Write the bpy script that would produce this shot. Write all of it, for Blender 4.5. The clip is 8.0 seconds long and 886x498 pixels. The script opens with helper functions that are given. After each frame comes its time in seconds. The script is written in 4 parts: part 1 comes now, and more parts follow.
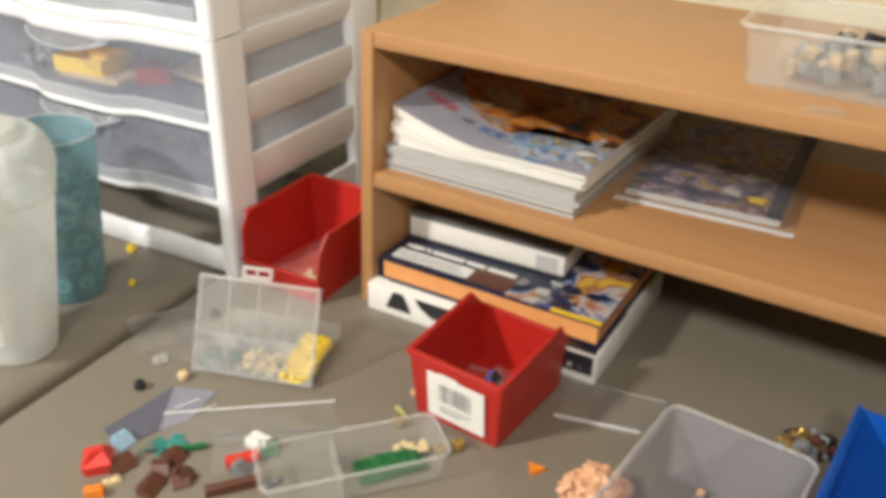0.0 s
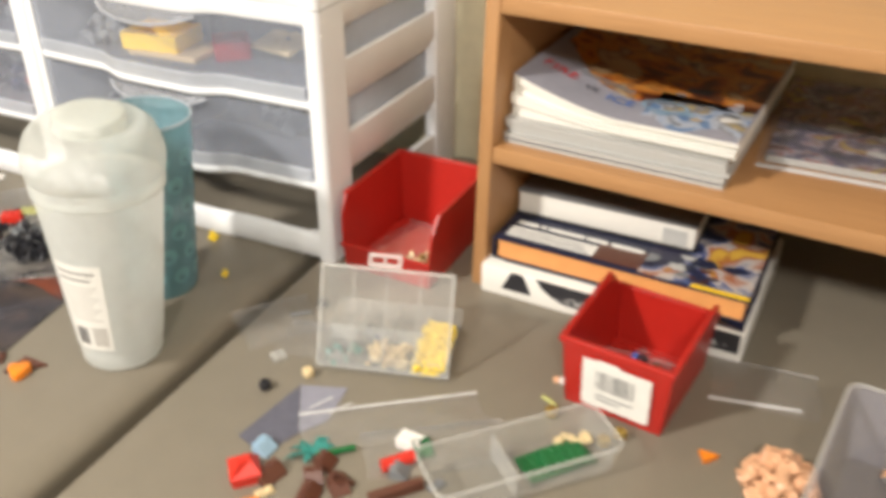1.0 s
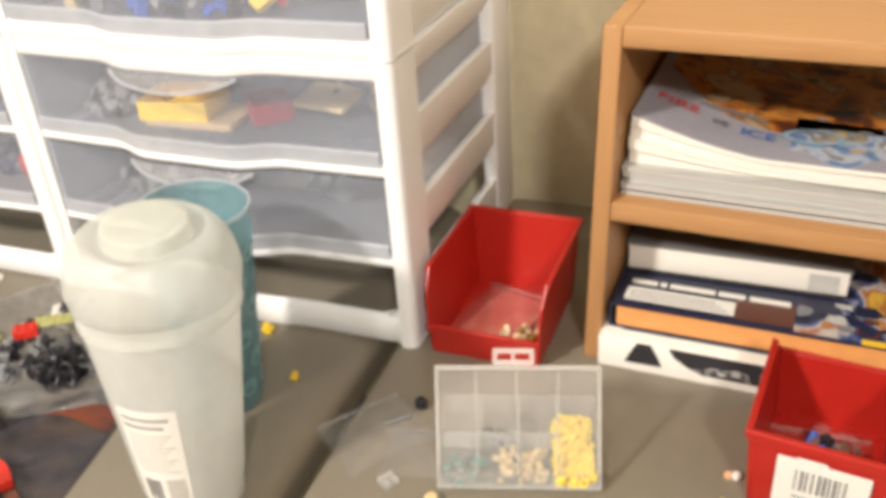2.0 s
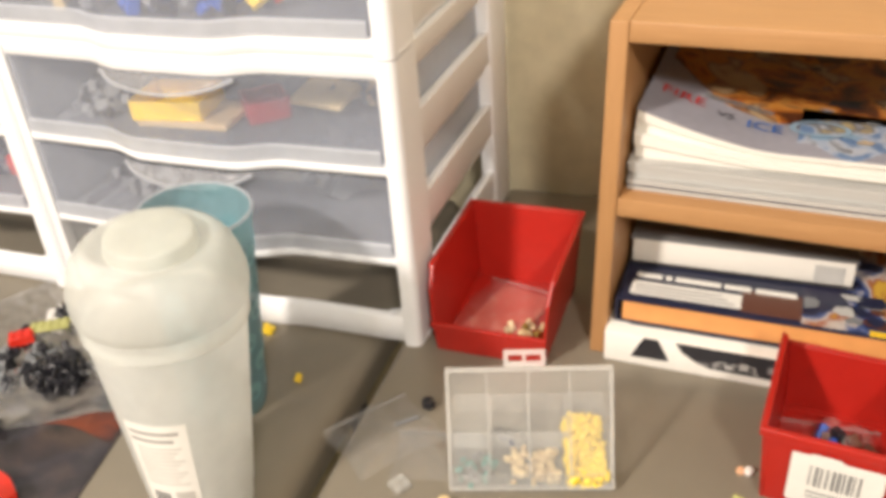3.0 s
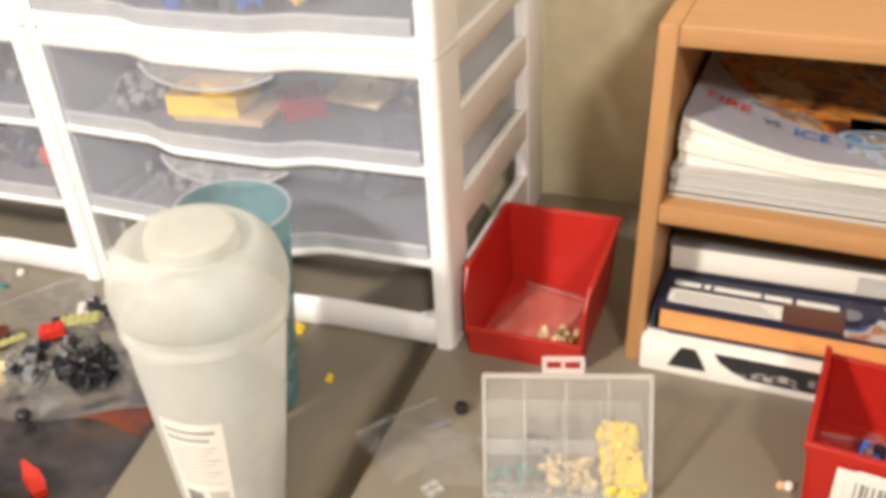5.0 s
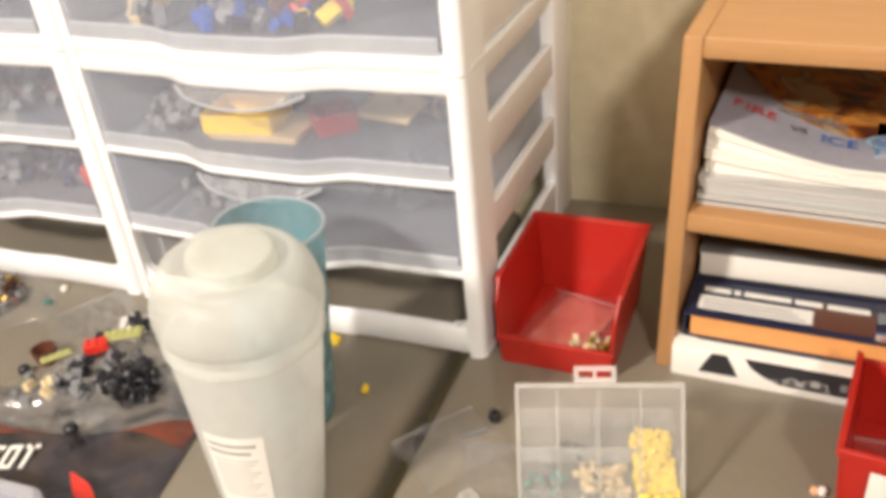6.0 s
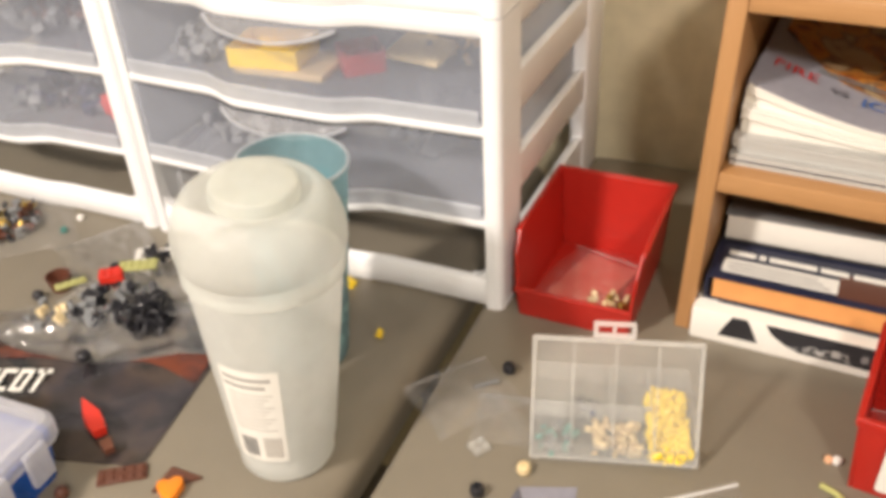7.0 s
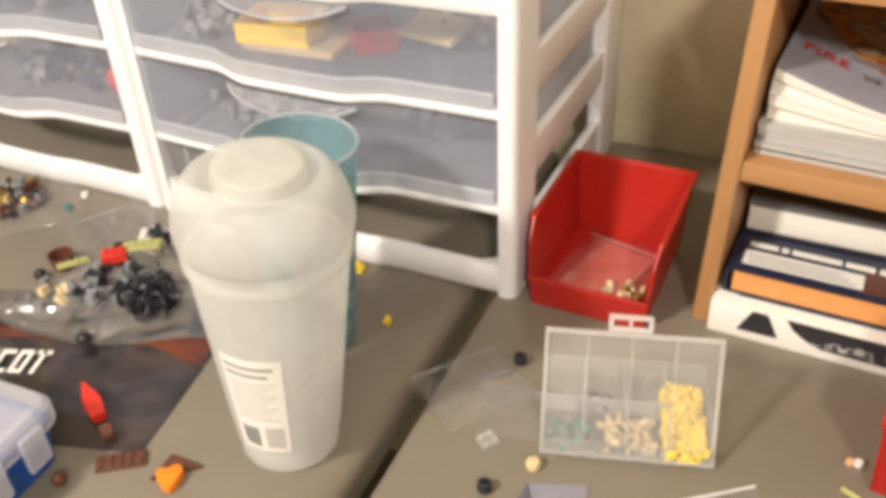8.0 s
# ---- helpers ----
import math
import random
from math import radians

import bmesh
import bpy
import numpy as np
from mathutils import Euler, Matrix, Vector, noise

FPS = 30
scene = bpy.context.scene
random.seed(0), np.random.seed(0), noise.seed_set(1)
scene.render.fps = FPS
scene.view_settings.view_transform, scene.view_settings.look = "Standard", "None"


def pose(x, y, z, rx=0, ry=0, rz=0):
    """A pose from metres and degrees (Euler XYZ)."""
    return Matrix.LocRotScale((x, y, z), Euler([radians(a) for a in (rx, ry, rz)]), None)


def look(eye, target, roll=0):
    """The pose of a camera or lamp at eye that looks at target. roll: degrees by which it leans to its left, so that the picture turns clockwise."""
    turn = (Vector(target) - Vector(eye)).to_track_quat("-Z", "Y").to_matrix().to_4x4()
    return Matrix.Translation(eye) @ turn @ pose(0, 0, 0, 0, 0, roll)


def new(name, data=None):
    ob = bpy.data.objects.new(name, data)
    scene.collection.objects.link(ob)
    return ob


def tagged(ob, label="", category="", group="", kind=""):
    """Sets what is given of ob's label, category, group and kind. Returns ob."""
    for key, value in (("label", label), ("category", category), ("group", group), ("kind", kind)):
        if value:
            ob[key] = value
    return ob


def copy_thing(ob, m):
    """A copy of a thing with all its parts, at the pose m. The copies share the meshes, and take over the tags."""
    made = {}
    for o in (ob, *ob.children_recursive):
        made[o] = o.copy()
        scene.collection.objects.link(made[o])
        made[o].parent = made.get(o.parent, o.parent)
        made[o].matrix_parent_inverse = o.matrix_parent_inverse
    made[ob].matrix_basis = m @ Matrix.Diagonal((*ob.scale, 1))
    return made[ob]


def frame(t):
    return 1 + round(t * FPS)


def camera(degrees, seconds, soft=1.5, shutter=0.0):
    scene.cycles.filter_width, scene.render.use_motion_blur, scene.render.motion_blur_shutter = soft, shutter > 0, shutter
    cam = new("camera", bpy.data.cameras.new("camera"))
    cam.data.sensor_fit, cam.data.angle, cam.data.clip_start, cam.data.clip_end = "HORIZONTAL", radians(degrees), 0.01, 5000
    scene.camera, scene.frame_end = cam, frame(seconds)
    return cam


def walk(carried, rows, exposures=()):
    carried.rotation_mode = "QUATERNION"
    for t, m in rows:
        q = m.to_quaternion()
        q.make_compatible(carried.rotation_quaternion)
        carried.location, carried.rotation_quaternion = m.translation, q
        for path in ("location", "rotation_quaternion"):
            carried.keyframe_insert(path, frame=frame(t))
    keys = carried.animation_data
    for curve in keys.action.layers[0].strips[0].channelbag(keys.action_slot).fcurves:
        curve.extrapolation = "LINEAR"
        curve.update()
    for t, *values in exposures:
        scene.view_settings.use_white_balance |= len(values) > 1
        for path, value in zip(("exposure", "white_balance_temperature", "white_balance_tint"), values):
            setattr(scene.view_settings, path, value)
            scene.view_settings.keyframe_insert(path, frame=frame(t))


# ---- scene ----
cam = camera(53.0, 8.0, soft=4.6, shutter=0.5)
PATH = [
    (0, (0.069, -0.018, 0.569), (0.02, 1.737, -0.389), 1.2),
    (0.5, (-0.032, -0.016, 0.572), (-0.01, 1.738, -0.39), 1.8),
    (1, (-0.099, 0.036, 0.554), (-0.073, 1.753, -0.472), 0.2),
    (1.5, (-0.195, 0.158, 0.539), (-0.122, 1.885, -0.468), -2.5),
    (3, (-0.253, 0.228, 0.555), (-0.09, 1.914, -0.509), -4.4),
    (3.5, (-0.263, 0.227, 0.553), (-0.124, 1.909, -0.52), -4.2),
    (4, (-0.271, 0.231, 0.551), (-0.152, 1.909, -0.531), -3.8),
    (4.5, (-0.273, 0.241, 0.547), (-0.117, 1.923, -0.524), -2.7),
    (6, (-0.273, 0.233, 0.57), (-0.208, 1.93, -0.487), -5.9),
    (6.5, (-0.284, 0.231, 0.562), (-0.221, 1.893, -0.549), -3.3),
    (7, (-0.285, 0.238, 0.555), (-0.25, 1.886, -0.577), -3.2),
    (7.5, (-0.288, 0.251, 0.545), (-0.259, 1.875, -0.622), -2.5),
    (8, (-0.284, 0.262, 0.545), (-0.277, 1.886, -0.623), -2.7),
]
walk(cam, [(t, look(eye, target, roll)) for t, eye, target, roll in PATH], [(0, -0.50, 6150, 10), (0.5, -0.44, 6200, 10), (1, -0.32, 6300, 11), (1.5, -0.32, 6450, 12), (3, -0.31, 6650, 14), (6, -0.33, 6650, 15), (8, -0.42, 6750, 15)])

# ---------- world and light ----------
world = bpy.data.worlds.new("world")
scene.world = world
world.use_nodes = True
bg = world.node_tree.nodes["Background"]
bg.inputs["Color"].default_value = (1.0, 0.94, 0.86, 1)
bg.inputs["Strength"].default_value = 0.15


def ceiling_lamp(name, x, y, z, size, watts, colour, aim=(0, 0, 0)):
    data = bpy.data.lights.new(name, "AREA")
    data.shape, data.size, data.energy, data.color = "DISK", size, watts, colour
    ob = new(name, data)
    ob.matrix_world = look((x, y, z), aim)
    return ob


WARM = (1.0, 0.925, 0.825)
ceiling_lamp("lamp_middle", -0.16, -1.20, 1.62, 0.26, 40, WARM, (-0.10, 0.9, 0))
ceiling_lamp("lamp_left", -1.60, -0.20, 1.50, 0.20, 72, WARM, (-0.45, 0.9, 0))
ceiling_lamp("lamp_right", 1.15, -0.60, 1.50, 0.20, 3.5, WARM, (0.15, 0.85, 0))

# ---------- materials ----------


def material(name, colour, rough=0.5, metal=0.0, vary=0.12, scale=30.0, bump=0.0, bump_scale=200.0, clear=0.0, spec=0.5, second=None, stretch=(1, 1, 1), coat=0.0, glow=0.0):
    """A procedural surface: base colour varied at two scales, relief, and for clear plastics a share of straight see-through."""
    m = bpy.data.materials.new(name)
    m.use_nodes = True
    nt = m.node_tree
    N, L = nt.nodes, nt.links
    p = N["Principled BSDF"]
    p.inputs["Roughness"].default_value = rough
    p.inputs["Metallic"].default_value = metal
    p.inputs["Specular IOR Level"].default_value = spec
    p.inputs["Coat Weight"].default_value = coat
    tc = N.new("ShaderNodeTexCoord")
    mp = N.new("ShaderNodeMapping")
    mp.inputs["Scale"].default_value = stretch
    L.new(tc.outputs["Object"], mp.inputs["Vector"])
    fine, broad = N.new("ShaderNodeTexNoise"), N.new("ShaderNodeTexNoise")
    fine.inputs["Scale"].default_value, fine.inputs["Detail"].default_value = scale * 6, 4
    broad.inputs["Scale"].default_value, broad.inputs["Detail"].default_value = scale * 0.5, 3
    L.new(mp.outputs[0], fine.inputs["Vector"])
    L.new(mp.outputs[0], broad.inputs["Vector"])
    add = N.new("ShaderNodeMath")
    add.operation = "ADD"
    L.new(fine.outputs["Fac"], add.inputs[0])
    L.new(broad.outputs["Fac"], add.inputs[1])
    half = N.new("ShaderNodeMapRange")
    half.inputs["From Min"].default_value, half.inputs["From Max"].default_value = 0.6, 1.4
    L.new(add.outputs[0], half.inputs["Value"])
    mix = N.new("ShaderNodeMix")
    mix.data_type = "RGBA"
    c2 = second or tuple(max(0, min(1, c * (1 + vary))) for c in colour)
    c1 = colour if second else tuple(c * (1 - vary) for c in colour)
    mix.inputs["A"].default_value, mix.inputs["B"].default_value = (*c1, 1), (*c2, 1)
    L.new(half.outputs[0], mix.inputs["Factor"])
    L.new(mix.outputs["Result"], p.inputs["Base Color"])
    rr = N.new("ShaderNodeMapRange")
    rr.inputs["To Min"].default_value, rr.inputs["To Max"].default_value = max(0.02, rough - 0.08), min(1, rough + 0.1)
    L.new(broad.outputs["Fac"], rr.inputs["Value"])
    L.new(rr.outputs[0], p.inputs["Roughness"])
    if bump:
        bn, bt = N.new("ShaderNodeBump"), N.new("ShaderNodeTexNoise")
        bt.inputs["Scale"].default_value, bt.inputs["Detail"].default_value = bump_scale, 3
        bn.inputs["Strength"].default_value, bn.inputs["Distance"].default_value = bump, 0.001
        L.new(mp.outputs[0], bt.inputs["Vector"])
        L.new(bt.outputs["Fac"], bn.inputs["Height"])
        L.new(bn.outputs[0], p.inputs["Normal"])
    if clear:
        tr, sh = N.new("ShaderNodeBsdfTransparent"), N.new("ShaderNodeMixShader")
        sh.inputs[0].default_value = 1 - clear
        L.new(tr.outputs[0], sh.inputs[1])
        body = p.outputs[0]
        if glow:
            tl, both = N.new("ShaderNodeBsdfTranslucent"), N.new("ShaderNodeMixShader")
            L.new(mix.outputs["Result"], tl.inputs["Color"])
            both.inputs[0].default_value = glow
            L.new(p.outputs[0], both.inputs[1])
            L.new(tl.outputs[0], both.inputs[2])
            body = both.outputs[0]
        L.new(body, sh.inputs[2])
        L.new(sh.outputs[0], N["Material Output"].inputs["Surface"])
    return m


def wood(name, dark, light, along):
    """Laminate with long grain along one axis."""
    s = [60, 60, 60]
    s[along] = 3
    return material(name, dark, 0.42, vary=0.1, scale=1.0, second=light, stretch=s, bump=0.05, bump_scale=8)


def printed(name, colours, scale, rough=0.3, warp=0.5):
    """Printed artwork: patches of several inks with soft and hard borders."""
    m = bpy.data.materials.new(name)
    m.use_nodes = True
    nt = m.node_tree
    N, L = nt.nodes, nt.links
    p = N["Principled BSDF"]
    p.inputs["Roughness"].default_value = rough
    tc, nz, ramp = N.new("ShaderNodeTexCoord"), N.new("ShaderNodeTexNoise"), N.new("ShaderNodeValToRGB")
    nz.inputs["Scale"].default_value, nz.inputs["Detail"].default_value, nz.inputs["Distortion"].default_value = scale, 9, warp
    L.new(tc.outputs["Object"], nz.inputs["Vector"])
    L.new(nz.outputs["Fac"], ramp.inputs["Fac"])
    e = ramp.color_ramp.elements
    n = len(colours)
    for i, c in enumerate(colours):
        at = 0.38 + 0.24 * i / max(1, n - 1)
        el = e[i] if i < 2 else e.new(at)
        el.position, el.color = at, (*c, 1)
    L.new(ramp.outputs[0], p.inputs["Base Color"])
    return m


def film(name, crease, scale, gloss):
    """Thin clear film: see-through, a little cloudy, with glints along its creases."""
    m = material(name, (0.74, 0.74, 0.74), 0.3, vary=0.08, scale=20, clear=0.96)
    N, L = m.node_tree.nodes, m.node_tree.links
    out = N["Material Output"]
    base = out.inputs["Surface"].links[0].from_socket
    tc, nz, bn = N.new("ShaderNodeTexCoord"), N.new("ShaderNodeTexNoise"), N.new("ShaderNodeBump")
    nz.inputs["Scale"].default_value, nz.inputs["Detail"].default_value, nz.inputs["Distortion"].default_value = scale, 2, 0.8
    bn.inputs["Strength"].default_value, bn.inputs["Distance"].default_value = crease, 0.004
    gl, mx = N.new("ShaderNodeBsdfGlossy"), N.new("ShaderNodeMixShader")
    gl.inputs["Roughness"].default_value = 0.14
    mx.inputs[0].default_value = gloss
    L.new(tc.outputs["Object"], nz.inputs["Vector"])
    L.new(nz.outputs["Fac"], bn.inputs["Height"])
    L.new(bn.outputs[0], gl.inputs["Normal"])
    L.new(base, mx.inputs[1])
    L.new(gl.outputs[0], mx.inputs[2])
    L.new(mx.outputs[0], out.inputs["Surface"])
    return m


TABLE = material("table_plastic", (0.202, 0.178, 0.137), 0.42, vary=0.05, scale=6, bump=0.25, bump_scale=900)
WALL = material("painted_block", (0.66, 0.60, 0.42), 0.75, vary=0.13, scale=7, bump=0.9, bump_scale=90)
PLAIN = material("plain_paint", (0.74, 0.70, 0.62), 0.8, vary=0.05, scale=2)
FLOOR = material("concrete_floor", (0.25, 0.23, 0.2), 0.8, vary=0.15, scale=3, bump=0.3, bump_scale=80)
WHITE = material("white_plastic", (0.83, 0.845, 0.86), 0.38, vary=0.03, scale=8, bump=0.04, bump_scale=300)
DRAWER = material("clear_drawer_plastic", (0.56, 0.60, 0.69), 0.2, vary=0.12, scale=10, glow=0.4, clear=0.76, bump=0.05, bump_scale=60)
DRAWERSIDE = material("cloudy_drawer_side", (0.74, 0.77, 0.82), 0.3, vary=0.08, scale=10, glow=0.4, clear=0.5)
GRIP = material("clear_grip_plastic", (0.75, 0.76, 0.78), 0.2, vary=0.05, scale=10, clear=0.9)
RED = material("red_bin_plastic", (0.42, 0.018, 0.011), 0.36, vary=0.08, scale=12, bump=0.08, bump_scale=500)
BLUE = material("blue_bin_plastic", (0.009, 0.085, 0.40), 0.28, vary=0.1, scale=12, bump=0.05, bump_scale=400)
OAK_X = wood("oak_laminate_long", (0.370, 0.190, 0.075), (0.470, 0.256, 0.108), 0)
OAK_Z = wood("oak_laminate_upright", (0.370, 0.190, 0.075), (0.470, 0.256, 0.108), 2)
PAPER = material("page_edges", (0.76, 0.74, 0.68), 0.7, vary=0.10, scale=4, stretch=(1, 1, 160))
GREYPAPER = material("grey_page_edges", (0.47, 0.47, 0.45), 0.65, vary=0.18, scale=4, stretch=(1, 1, 160))
CARD = material("white_card", (0.80, 0.79, 0.74), 0.55, vary=0.04, scale=20)
INK = material("black_ink", (0.025, 0.025, 0.03), 0.4, vary=0.2)
GREYINK = material("grey_ink", (0.22, 0.22, 0.22), 0.5, vary=0.1)
NAVY = material("navy_cover", (0.018, 0.022, 0.05), 0.3, vary=0.25, scale=15)
ORANGE = material("orange_cover", (0.72, 0.33, 0.11), 0.4, vary=0.12, scale=8)
YELLOWINK = material("yellow_ink", (0.85, 0.55, 0.03), 0.4, vary=0.1)
REDINK = material("red_ink", (0.60, 0.03, 0.03), 0.4)
BLUEINK = material("blue_ink", (0.05, 0.18, 0.55), 0.4)
LAV = material("lavender_paper", (0.35, 0.35, 0.40), 0.35, vary=0.1, scale=25)
FIREICE = printed("flame_art", [(0.09, 0.025, 0.01), (0.40, 0.11, 0.015), (0.62, 0.27, 0.05), (0.22, 0.09, 0.04), (0.50, 0.36, 0.20)], 24)
ICE = printed("ice_art", [(0.14, 0.24, 0.42), (0.40, 0.48, 0.60), (0.52, 0.55, 0.60), (0.16, 0.17, 0.20), (0.45, 0.36, 0.18)], 40)
COMIC = printed("dark_comic_art", [(0.02, 0.02, 0.05), (0.10, 0.10, 0.20), (0.03, 0.02, 0.04), (0.42, 0.41, 0.46), (0.25, 0.04, 0.03), (0.03, 0.03, 0.07), (0.40, 0.28, 0.05)], 26, 0.3, 1.6)
MODELART = printed("model_cover_art", [(0.02, 0.02, 0.05), (0.05, 0.09, 0.25), (0.55, 0.5, 0.45), (0.35, 0.1, 0.04), (0.65, 0.40, 0.06)], 26)
BAGART = printed("dark_bag_print", [(0.02, 0.018, 0.02), (0.035, 0.03, 0.035), (0.06, 0.045, 0.04), (0.02, 0.02, 0.022)], 9, 0.22)
BAGRED = printed("rust_bag_print", [(0.03, 0.018, 0.018), (0.15, 0.038, 0.02), (0.06, 0.025, 0.02)], 12, 0.25)
FROST = material("frosted_cup_plastic", (0.87, 0.895, 0.87), 0.34, vary=0.06, scale=12, glow=0.45, clear=0.33, bump=0.06, bump_scale=200)
FROSTLID = material("frosted_lid_plastic", (0.82, 0.845, 0.81), 0.44, vary=0.05, scale=12, glow=0.35, clear=0.52)
FROSTKNOB = material("frosted_knob_plastic", (0.78, 0.81, 0.76), 0.36, vary=0.05, scale=12, glow=0.4, clear=0.42)
TEAL = material("teal_cup_plastic", (0.26, 0.47, 0.52), 0.3, vary=0.12, scale=14, glow=0.35, clear=0.50)
CLEAR = material("clear_case_plastic", (0.74, 0.75, 0.72), 0.16, vary=0.04, scale=20, clear=0.87)
CLEARRIM = material("clear_case_rim", (0.76, 0.76, 0.72), 0.2, vary=0.04, scale=20, clear=0.70)
MILKY = material("milky_tray_plastic", (0.44, 0.44, 0.52), 0.3, vary=0.06, scale=14, clear=0.80, bump=0.08, bump_scale=200)
FILM = film("clear_bag_film", 0.35, 60, 0.035)
FILMHEAVY = film("creased_bag_film", 0.9, 45, 0.09)
FAINT = material("faint_bag_seal", (0.8, 0.8, 0.8), 0.2, vary=0.05, clear=0.82)
FILMSEAL = material("bag_seal_strip", (0.85, 0.85, 0.84), 0.25, vary=0.05, clear=0.25)
TABMAT = material("cloudy_tab_plastic", (0.80, 0.76, 0.73), 0.3, vary=0.04, scale=20, clear=0.58)
DARKSLIP = material("dark_grey_slip", (0.10, 0.10, 0.13), 0.3, vary=0.2, scale=20)
BRASS = material("gold_piece", (0.42, 0.29, 0.07), 0.35, metal=0.6, vary=0.2)


def toy(name, colour):
    return material(name, colour, 0.38, vary=0.07, scale=25, bump=0.03, bump_scale=300)


T_RED, T_BROWN, T_GREEN = toy("toy_red", (0.62, 0.03, 0.015)), toy("toy_brown", (0.11, 0.038, 0.022)), toy("toy_green", (0.01, 0.13, 0.035))
T_WHITE, T_BLACK, T_CREAM = toy("toy_white", (0.8, 0.78, 0.74)), toy("toy_black", (0.015, 0.015, 0.02)), toy("toy_cream", (0.70, 0.56, 0.32))
T_YELLOW, T_ORANGE, T_PEACH = toy("toy_yellow", (0.80, 0.56, 0.03)), toy("toy_orange", (0.82, 0.24, 0.015)), toy("toy_peach", (0.74, 0.43, 0.25))
T_GREY, T_BLUE, T_TEAL = toy("toy_grey", (0.20, 0.21, 0.22)), toy("toy_blue", (0.02, 0.09, 0.45)), toy("toy_teal", (0.03, 0.22, 0.19))
T_TAN, T_OLIVE, T_LBLUE = toy("toy_tan", (0.55, 0.42, 0.25)), toy("toy_pale_lime", (0.42, 0.42, 0.16)), toy("toy_light_blue", (0.30, 0.45, 0.58))

# ---------- mesh tools ----------


def part(name, bm, mat, parent=None, label="", smooth=None):
    """Links a bmesh as one mesh object, under a thing or a part."""
    bmesh.ops.recalc_face_normals(bm, faces=bm.faces)
    me = bpy.data.meshes.new(name)
    bm.to_mesh(me)
    bm.free()
    me.materials.append(mat)
    if smooth is not None:
        me.shade_smooth()
        me.set_sharp_from_angle(angle=radians(smooth))
    ob = new(name, me)
    if parent:
        ob.parent = parent
    if label:
        ob["label"] = label
    return ob


def thing(name, m, label, category, group="", kind=""):
    ob = new(name)
    ob.empty_display_size = 0.01
    ob.matrix_basis = m
    return tagged(ob, label, category, group, kind)


def solo(name, bm, mat, m, label, category, group="", kind="", smooth=40):
    ob = part(name, bm, mat, None, label, smooth)
    ob.matrix_basis = m
    return tagged(ob, label, category, group, kind)


def add_box(bm, x0, x1, y0, y1, z0, z1, bevel=0.0, seg=2, m=None):
    vs = [bm.verts.new((x, y, z)) for z in (z0, z1) for x, y in ((x0, y0), (x1, y0), (x1, y1), (x0, y1))]
    fs = [bm.faces.new([vs[i] for i in f]) for f in ((3, 2, 1, 0), (4, 5, 6, 7), (0, 1, 5, 4), (1, 2, 6, 5), (2, 3, 7, 6), (3, 0, 4, 7))]
    if bevel:
        es = list({e for f in fs for e in f.edges})
        r = bmesh.ops.bevel(bm, geom=es, offset=bevel, segments=seg, profile=0.5, affect="EDGES")
        vs = list({v for f in r["faces"] for v in f.verts})
    if m is not None:
        bmesh.ops.transform(bm, matrix=m, verts=[v for v in vs if v.is_valid])
    return bm


def cube(x0, x1, y0, y1, z0, z1, bevel=0.0, seg=2):
    return add_box(bmesh.new(), x0, x1, y0, y1, z0, z1, bevel, seg)


def loft(bm, rings, cap0=True, cap1=True, closed=True):
    rows = [[bm.verts.new(p) for p in r] for r in rings]
    n = len(rows[0])
    for a, b in zip(rows, rows[1:]):
        for i in range(n if closed else n - 1):
            j = (i + 1) % n
            bm.faces.new((a[i], a[j], b[j], b[i]))
    if cap0:
        bm.faces.new(rows[0][::-1])
    if cap1:
        bm.faces.new(rows[-1])
    return rows


def round_rect(w, d, r, z, n=5, cx=0.0, cy=0.0):
    pts = []
    for qx, qy, a0 in ((1, 1, 0), (-1, 1, 90), (-1, -1, 180), (1, -1, 270)):
        for k in range(n + 1):
            a = radians(a0 + 90 * k / n)
            pts.append((cx + qx * (w / 2 - r) + r * math.cos(a), cy + qy * (d / 2 - r) + r * math.sin(a), z))
    return pts


def ring(r, z, n=48, cx=0.0, cy=0.0):
    return [(cx + r * math.cos(2 * math.pi * k / n), cy + r * math.sin(2 * math.pi * k / n), z) for k in range(n)]


def tray_mesh(w, d, h, wall, r, taper=1.0, floor=0.002, lip=0.0):
    """An open box with rounded corners, centred, standing on z = 0."""
    bm = bmesh.new()
    rings = [round_rect(w * taper, d * taper, r, 0), round_rect(w, d, r, h - lip * 1.2)]
    if lip:
        rings += [round_rect(w + 2 * lip, d + 2 * lip, r + lip, h - lip), round_rect(w + 2 * lip, d + 2 * lip, r + lip, h)]
    else:
        rings += [round_rect(w, d, r, h)]
    ri = max(0.0005, r - wall)
    rings += [round_rect(w - 2 * wall, d - 2 * wall, ri, h), round_rect(w * taper - 2 * wall, d * taper - 2 * wall, ri, floor)]
    loft(bm, rings)
    return bm


def tube(bm, pts, r, n=8, close=False):
    pts = [Vector(p) for p in pts]
    rings = []
    for i, p in enumerate(pts):
        a, b = pts[max(0, i - 1)], pts[min(len(pts) - 1, i + 1)]
        d = (b - a).normalized()
        side = d.cross(Vector((0, 0, 1)))
        side = side.normalized() if side.length > 1e-4 else Vector((1, 0, 0))
        up = side.cross(d)
        rings.append([p + r * (math.cos(2 * math.pi * k / n) * side + math.sin(2 * math.pi * k / n) * up) for k in range(n)])
    loft(bm, rings)
    return bm


def prism(bm, pts, lo, hi, axis=2):
    """A polygon drawn out between lo and hi along one axis."""
    def at(p, h):
        q = list(p)
        q.insert(axis, h)
        return q
    loft(bm, [[at(p, lo) for p in pts], [at(p, hi) for p in pts]])
    return bm


